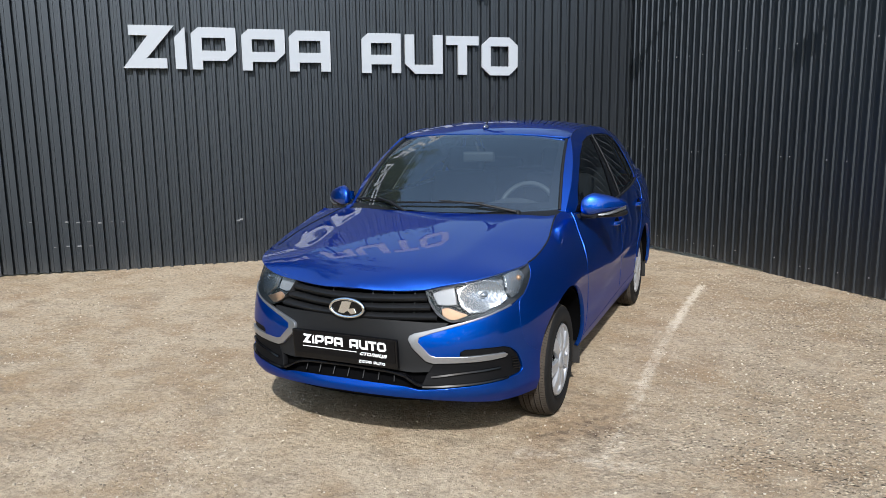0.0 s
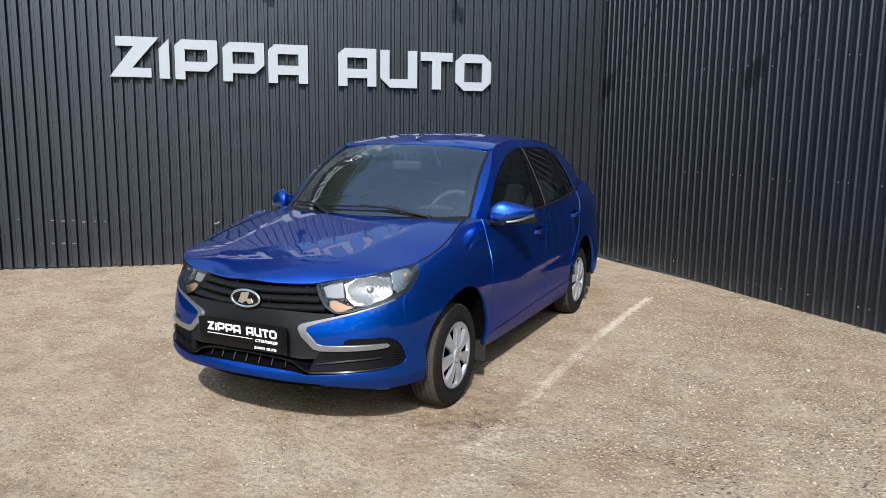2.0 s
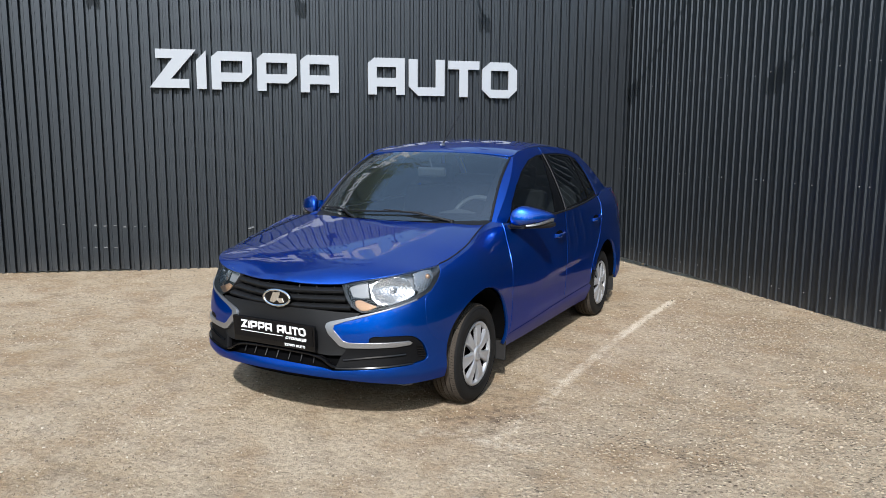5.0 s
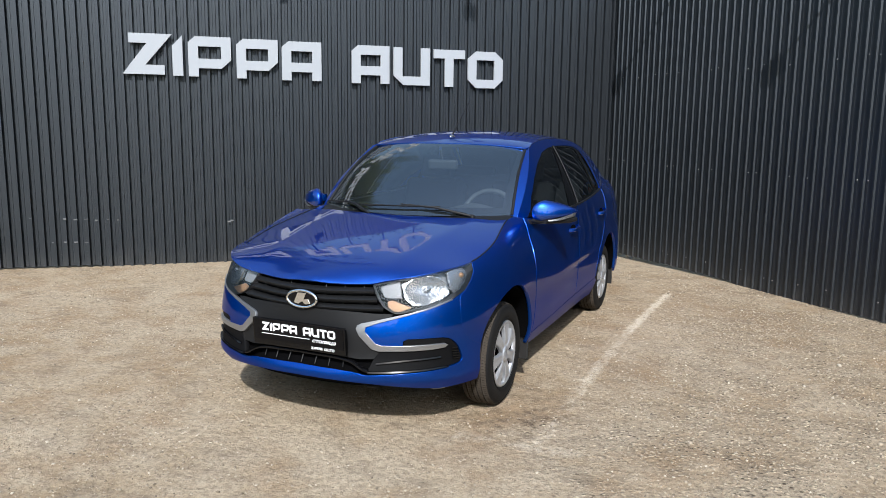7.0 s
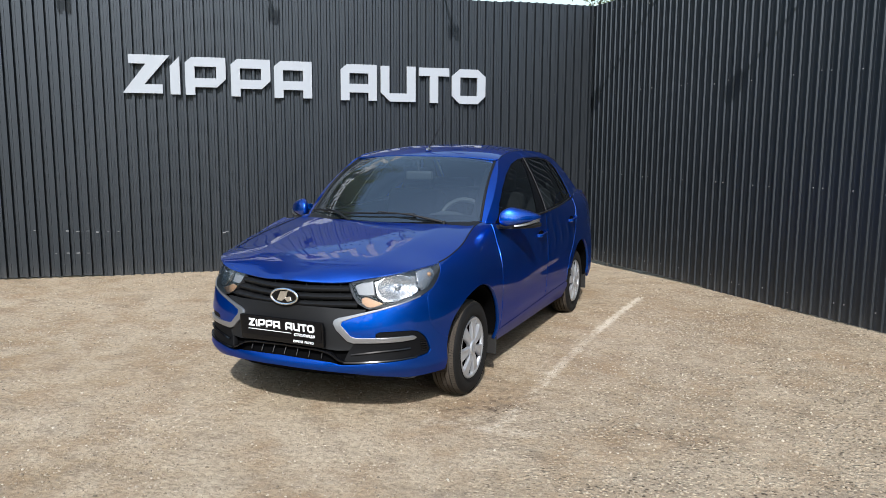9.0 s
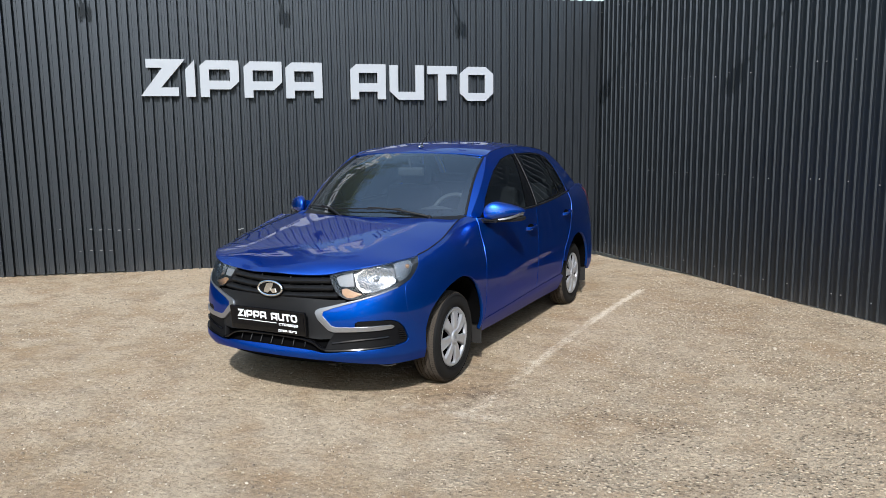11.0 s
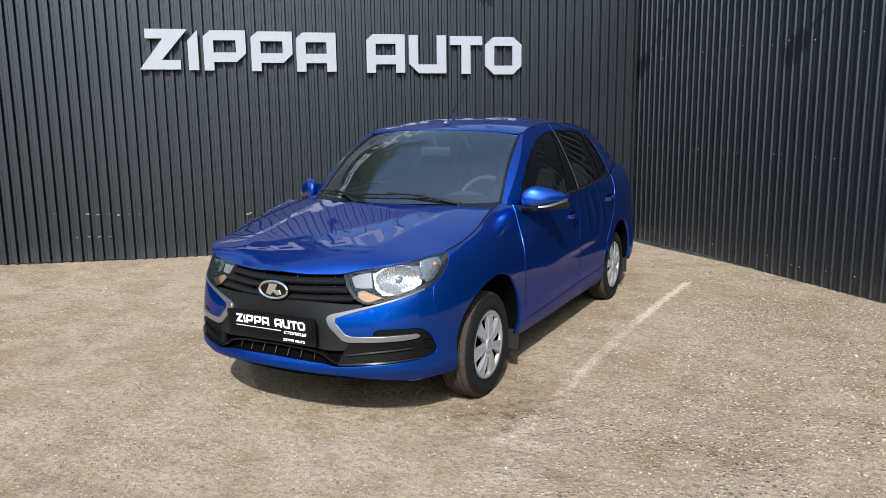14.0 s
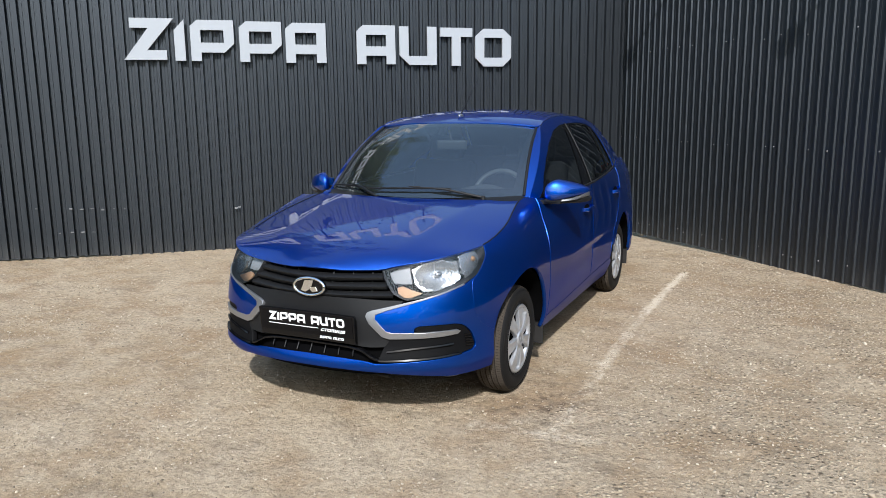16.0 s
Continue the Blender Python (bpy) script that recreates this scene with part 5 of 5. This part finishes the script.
for s0, s1, z0, z1 in ((2.515, 2.70, 0.838, 0.846), (3.40, 3.585, 0.868, 0.884)):
    for sd in (1, -1):
        def grip(t):
            s, z = s0 + (s1 - s0) * t, z0 + (z1 - z0) * t
            lift = 0.028 * min(1, 6 * t, 6 * (1 - t)) ** 0.5 if 0 < t < 1 else 0.0
            return [tuple(Vector(shell(s, z + dz, d - lift)) * Vector((sd, 1, 1))) for dz, d in ((0.013, 0.0), (0.008, -0.010), (-0.006, -0.011), (-0.013, 0.0))]
        sweep("door_handle", np.linspace(0, 1, 14), grip, PAINT, car)
        # flat dark oval on the door skin paints the shaded hollow behind the grip
        cup = [(s0 + (s1 - s0) * (0.5 + 0.36 * math.cos(a)), (z0 + z1) / 2 + 0.024 * math.sin(a)) for a in np.linspace(0, 2 * math.pi, 20, endpoint=False)]
        panel("handle_cup_shade", cup, shell, DARK, car, side=sd, deeper=-0.0015, lip=0.001, gap=0, step=0.012)


def wiper(u0, u1, v0, v1, pivot):
    arm = new("wiper")
    arm.parent = car
    blade = [screen_at(u0 + (u1 - u0) * t, v0 + (v1 - v0) * t + 0.012 * math.sin(math.pi * t), -0.018) for t in np.linspace(0, 1, 16)]
    tube("blade", blade, [0.003] + [0.0055] * 14 + [0.003], SEAL, arm, sides=6)
    mid = blade[8]
    foot = screen_at(*pivot, -0.012)
    tube("arm", [foot, tuple(Vector(foot).lerp(Vector(mid), 0.5) + Vector((0, -0.01, 0.022))), tuple(Vector(mid) + Vector((0, 0, 0.012)))], [0.009, 0.007, 0.004], SEAL, arm, sides=8)
    bm = bmesh.new()
    bmesh.ops.create_cone(bm, cap_ends=True, segments=14, radius1=0.016, radius2=0.012, depth=0.02, matrix=Matrix.Translation(Vector(foot)))
    part("cap", bm, BLACK, arm, smooth=40)


wiper(-0.44, 0.40, 0.045, 0.075, (0.69, -0.02))
wiper(-1.0, -0.45, 0.03, 0.045, (-0.30, -0.03))

aerial = new("aerial")
aerial.parent = car
bm = bmesh.new()
bmesh.ops.create_uvsphere(bm, u_segments=20, v_segments=12, radius=1, matrix=Matrix.Translation((0, 1.055, 1.458)) @ Matrix.Diagonal((0.015, 0.036, 0.016, 1)))
part("foot", bm, SATIN, aerial, smooth=60)
tube("rod", [(0, 1.06 + 0.315 * t, 1.470 + 0.250 * t) for t in np.linspace(0, 1, 6)], [0.006, 0.0045, 0.004, 0.003, 0.003, 0.003], SEAL, aerial)

# exhaust shield and tow eye under the nose
part("tow_eye", rod((0.30, -0.66, 0.235), (0.36, -0.66, 0.235), 0.012), SEAL, car)
tube("loose_clip", [(0.55, -0.50, 0.215), (0.59, -0.48, 0.205), (0.64, -0.47, 0.218)], 0.004, SATIN, car)


# ---- inside the car ----
def cushion(name, sx, sy, sz, m, parent, mat=FABRIC, bevel=0.05):
    bm = box(sx, sy, sz)
    bmesh.ops.bevel(bm, geom=bm.edges[:], offset=bevel, segments=4, affect="EDGES", profile=0.6)
    return part(name, bm, mat, parent, smooth=50, m=m)


for x in (0.36, -0.36):
    seat = new("front_seat")
    seat.parent = car
    cushion("seat_base", 0.50, 0.52, 0.16, pose(x, 1.18, 0.48, -4), seat)
    cushion("seat_back", 0.48, 0.15, 0.62, pose(x, 1.52, 0.82, -16), seat)
    cushion("headrest", 0.27, 0.10, 0.18, pose(x, 1.63, 1.215, -12), seat, bevel=0.04)
bench = new("rear_bench")
bench.parent = car
cushion("seat_base", 1.24, 0.5, 0.18, pose(0, 2.0, 0.46), bench)
cushion("seat_back", 1.26, 0.14, 0.62, pose(0, 2.24, 0.81, -18), bench)
for x in (0.36, -0.36):
    cushion("headrest", 0.40, 0.10, 0.15, pose(x, 2.36, 1.115, -15), bench, bevel=0.04)
sect = [(0.46, 0.955), (0.55, 0.985), (0.68, 0.985), (0.78, 0.955), (0.80, 0.86), (0.74, 0.62), (0.60, 0.50)]
loft("dashboard", [[(u * 0.66, y + 0.03 * u * u, z + (0.055 * math.exp(-((u * 0.66 - 0.33) / 0.17) ** 2) if 0.6 < y < 0.82 and z > 0.9 else 0)) for u in np.linspace(-1, 1, 41)] for y, z in sect], DASH, car)
loft("floor_mat", [[(u * 0.70, y, 0.30) for u in np.linspace(-1, 1, 3)] for y in (0.5, 2.4)], DARK, car)
loft("parcel_shelf", [[(u * 0.60, y, z) for u in np.linspace(-1, 1, 3)] for y, z in ((2.34, 1.02), (2.60, 1.075), (2.78, 1.098))], DARK, car)
loft("headliner", [[(x, y, roof_at(x, y)[2] - 0.03) for x in np.linspace(-0.5, 0.5, 9)] for y in np.linspace(0.97, 2.38, 12)], grained("pale_headliner", (0.30, 0.30, 0.29), 0.9, 60, 0.1), car)
steering = new("steering_wheel")
steering.parent = car
steering.matrix_basis = pose(0.315, 0.955, 0.930, 66)
tube("rim", [(0.182 * math.cos(a), 0.182 * math.sin(a), 0) for a in np.linspace(0, 2 * math.pi, 41)], 0.016, RIMSKIN, steering, sides=10)
cushion("hub", 0.17, 0.12, 0.05, pose(0, -0.01, -0.03), steering, DASH, 0.02)
for a in (15, 165, 270):
    part("spoke", rod((0.05 * math.cos(radians(a)), 0.05 * math.sin(radians(a)), -0.025), (0.178 * math.cos(radians(a)), 0.178 * math.sin(radians(a)), -0.003), 0.014), DASH, steering)
part("column", rod((0.315, 0.93, 0.91), (0.315, 0.70, 0.80), 0.045), DASH, car)
inside = new("rear_view_mirror")
inside.parent = car
cushion("case", 0.20, 0.04, 0.062, pose(0.03, 0.84, 1.275, 8, 0, 8), inside, DASH, 0.015)
part("stalk", rod((0.03, 0.84, 1.29), (0.0, 0.86, 1.37), 0.009), BLACK, inside)


# ---- floodlights on arms above the walls ----
def build_floodlight():
    """A floodlight on a bent arm: its foot at the origin on the wall's top, the arm reaching out towards -y."""
    lamp = new("floodlight")
    tube("arm", [(0, 0.03, -0.25), (0, 0.03, 0.02), (0, -0.02, 0.07), (0, -0.30, 0.085), (0, -0.52, 0.09)], 0.014, SEAL, lamp)
    part("case", box(0.13, 0.07, 0.09, (0, -0.56, 0.075), 0.012, m=pose(0, 0, 0, 0)), SEAL, lamp)
    part("glass", box(0.13, 0.08, 0.008, (0, -0.56, 0.02), 0.002), REFLECTOR, lamp)
    for i in range(5):
        part("cooling_fin", box(0.006, 0.08, 0.03, (-0.06 + 0.03 * i, -0.56, 0.135)), SEAL, lamp)
    return lamp


flood = None
for base, spots in ((BACK, ((-2.00, 0.02), (-4.12, 0.11), (-6.31, 0.13), (-8.46, 0.1), (-10.6, 0.1))), (SIDE, ((1.41, -0.04), (3.81, -0.03), (6.2, 0.0)))):
    for x, lift in spots:
        m = base @ pose(x, 0, WALL_TOP + lift)
        if flood is None:
            flood = build_floodlight()
            flood.matrix_basis = m
            tagged(flood, "black floodlight on a bent arm above the sheet fence", "floodlight", "floodlights on the fence")
        else:
            copy_thing(flood, m)


# ---- trees behind the fence ----
def build_tree(seed, height, leafy):
    """A trunk that forks into ever thinner limbs, with small leaves on the outer twigs."""
    dice = random.Random(seed)
    tree = new("tree")
    verts, faces, leaves = [], [], []

    def limb(a, way, length, r, level):
        steps = 4
        ring0 = None
        p, d = Vector(a), Vector(way).normalized()
        for i in range(steps + 1):
            t = i / steps
            side = d.cross(Vector((0.3, 0.9, 0.2))).normalized()
            up = d.cross(side)
            rad = r * (1 - 0.55 * t)
            k = len(verts)
            n = 6 if level < 2 else 3
            for j in range(n):
                a2 = 2 * math.pi * j / n
                verts.append(tuple(p + (side * math.cos(a2) + up * math.sin(a2)) * rad))
            if ring0 is not None:
                for j in range(n):
                    faces.append((ring0 + j, ring0 + (j + 1) % n, k + (j + 1) % n, k + j))
            ring0 = k
            if level >= 3:
                for _ in range(leafy):
                    leaves.append((p + Vector((dice.uniform(-1, 1), dice.uniform(-1, 1), dice.uniform(-1, 1))) * 0.14, dice.random()))
            if 0 < i and level < 4:
                for _ in range((2, 2, 2, 1)[level] if i < steps else 2):
                    turn = Vector((dice.uniform(-1, 1), dice.uniform(-1, 1), dice.uniform(-0.1, 0.9)))
                    limb(p, d * 0.55 + turn.normalized() * 0.75, length * dice.uniform(0.42, 0.62), rad * 0.62, level + 1)
            if i < steps:
                p = p + d * (length / steps)
                d = (d + Vector((dice.uniform(-1, 1), dice.uniform(-1, 1), dice.uniform(0, 0.6))) * 0.13).normalized()

    limb((0, 0, 0), (0.03, 0.02, 1), height * 0.62, height * 0.017, 0)
    piece("trunk", mesh_of("trunk", verts, faces, BARK), tree, "grey-brown trunk and bare limbs")
    lv, lf = [], []
    for p, q in leaves:
        k = len(lv)
        a = Vector((dice.uniform(-1, 1), dice.uniform(-1, 1), dice.uniform(-1, 1))).normalized() * 0.055
        b = a.cross(Vector((dice.uniform(-1, 1), dice.uniform(-1, 1), dice.uniform(-1, 1)))).normalized() * 0.030
        lv += [tuple(p - a), tuple(p + b), tuple(p + a), tuple(p - b)]
        lf.append((k, k + 1, k + 2, k + 3))
    tagged(piece("crown", mesh_of("crown", lv, lf, LEAF, smooth=False), tree, "thin crown of young green leaves"), kind="stuff")
    return tree


grove = [build_tree(3, 10.5, 3), build_tree(8, 6.6, 1)]
spots = [(-8.3, 4.0, 0, 0), (2.6, 10.8, 1, 40), (-10.4, 6.8, 0, 130), (-10.6, 0.6, 1, 70), (7.4, 8.0, 1, 200), (0.0, 14.0, 0, 250), (-7.2, 9.6, 1, 300)]
for n, (x, y, k, turn) in enumerate(spots):
    m = pose(x, y, 0, 0, 0, turn)
    if n in (0, 1):
        grove[n].matrix_basis = m
        tagged(grove[n], "tall thin-limbed tree in young leaf behind the fence", "tree", "trees behind the fence")
    else:
        copy_thing(grove[k], m)

# unseen woods added round the yard, keeping low sky light off the walls
dice = random.Random(5)
wv, wf = [], []
for i in range(11000):
    a = dice.uniform(0, 2 * math.pi)
    r = dice.uniform(46, 62)
    top = 12 + 6 * noise.noise((math.cos(a) * 6, math.sin(a) * 6, 0.0)) + 3 * noise.noise((math.cos(a) * 30, math.sin(a) * 30, 4.0))
    top -= 11 * math.exp(-((a - 1.80) / 0.30) ** 4)     # lowered beyond the corner of the fence to leave open sky
    p = Vector((r * math.cos(a), r * math.sin(a), dice.uniform(-0.5, max(1.5, top))))
    k = len(wv)
    for _ in range(4):
        wv.append(tuple(p + Vector((dice.uniform(-1, 1), dice.uniform(-1, 1), dice.uniform(-1, 1))) * 1.3))
    wf += [(k, k + 1, k + 2), (k, k + 2, k + 3), (k, k + 3, k + 1), (k + 1, k + 2, k + 3)]
tagged(new("sky_blocking_woods", mesh_of("sky_blocking_woods", wv, wf, LEAF, smooth=False)), "unseen belt of green woods added to block the low sky", "woods", kind="stuff")


# ---- loose stones on the ground ----
def stone_material():
    m = material("loose_stone", (0.4, 0.36, 0.3), 0.9, spec=0.25)
    k = Nodes(m)
    rand = k.tree.nodes.new("ShaderNodeNewGeometry").outputs["Random Per Island"]
    ramp = k.node("ShaderNodeValToRGB", Fac=rand)
    ramp.color_ramp.elements[0].color = (0.13, 0.10, 0.07, 1)
    ramp.color_ramp.elements[1].color = (0.60, 0.525, 0.41, 1)
    for at, c in ((0.25, (0.24, 0.185, 0.125, 1)), (0.62, (0.36, 0.295, 0.215, 1)), (0.92, (0.44, 0.37, 0.275, 1))):
        e = ramp.color_ramp.elements.new(at)
        e.color = c
    k.colour(k.mix(k.math("MULTIPLY", k.noise(120, 3), 0.4), ramp.outputs["Color"], (0.2, 0.17, 0.13, 1)))
    return m


def scatter_stones(count):
    rng = np.random.default_rng(11)
    bm = bmesh.new()
    bmesh.ops.create_icosphere(bm, subdivisions=1, radius=1)
    bv = np.array([v.co[:] for v in bm.verts])
    bf = np.array([[v.index for v in f.verts] for f in bm.faces])
    bm.free()
    # thicker on the near ground and to the east, thinner under the car
    pts = np.empty((0, 2))
    while len(pts) < count:
        p = np.stack([rng.uniform(-6.5, 4.2, count), rng.uniform(-3.2, 6.2, count)], 1)
        near = np.exp(-((p[:, 1] + 0.8) / 3.2) ** 2)
        patch = np.array([noise.noise((x * 1.4, y * 1.4, 0.5)) for x, y in p])
        keep = rng.random(count) < (0.30 + 0.55 * near + 0.45 * (p[:, 0] + 0.15 * p[:, 1] > 1.7)) * (0.75 + 0.8 * patch)
        keep &= ~((np.abs(p[:, 0]) < 0.72) & (p[:, 1] > 0.2) & (p[:, 1] < 3.2))
        # inside the two walls only
        keep &= (-math.sin(radians(39)) * (p[:, 0] - 0.122) + math.cos(radians(39)) * (p[:, 1] - 5.715) < -0.03)
        keep &= (math.sin(radians(43)) * (p[:, 0] - 0.122) + math.cos(radians(43)) * (p[:, 1] - 5.715) < -0.03)
        pts = np.concatenate([pts, p[keep]])
    pts = pts[:count]
    size = 0.0018 + 0.0058 * rng.random(count) ** 4 + 0.008 * rng.random(count) ** 2 * (rng.random(count) > 0.990) + 0.026 * rng.random(count) ** 2 * (rng.random(count) > 0.9996)
    size *= 1 + 0.15 * (pts[:, 0] + 0.15 * pts[:, 1] > 1.7)
    verts = np.empty((count, len(bv), 3))
    v = bv[None] * rng.uniform(0.5, 1.45, (count, len(bv), 1)) * size[:, None, None] * rng.uniform(0.65, 1.35, (count, 1, 3)) * (1, 1, 0.7)
    a = rng.uniform(0, 6.28, count)[:, None]
    floor = np.array([ground_z(x, y) for x, y in pts]) + 0.25 * size
    verts[:, :, 0] = v[:, :, 0] * np.cos(a) - v[:, :, 1] * np.sin(a) + pts[:, 0:1]
    verts[:, :, 1] = v[:, :, 0] * np.sin(a) + v[:, :, 1] * np.cos(a) + pts[:, 1:2]
    verts[:, :, 2] = v[:, :, 2] + floor[:, None]
    faces = (bf[None] + (np.arange(count) * len(bv))[:, None, None]).reshape(-1, 3)
    me = bpy.data.meshes.new("loose_stones")
    me.vertices.add(count * len(bv))
    me.vertices.foreach_set("co", verts.reshape(-1))
    me.loops.add(len(faces) * 3)
    me.loops.foreach_set("vertex_index", faces.reshape(-1).astype(np.int32))
    me.polygons.add(len(faces))
    me.polygons.foreach_set("loop_start", np.arange(0, len(faces) * 3, 3, dtype=np.int32))
    me.update(calc_edges=True)
    me.validate()
    me.materials.append(stone_material())
    tagged(new("loose_stones", me), "small pale loose stones on the ground", "stones", kind="stuff")


scatter_stones(85000)
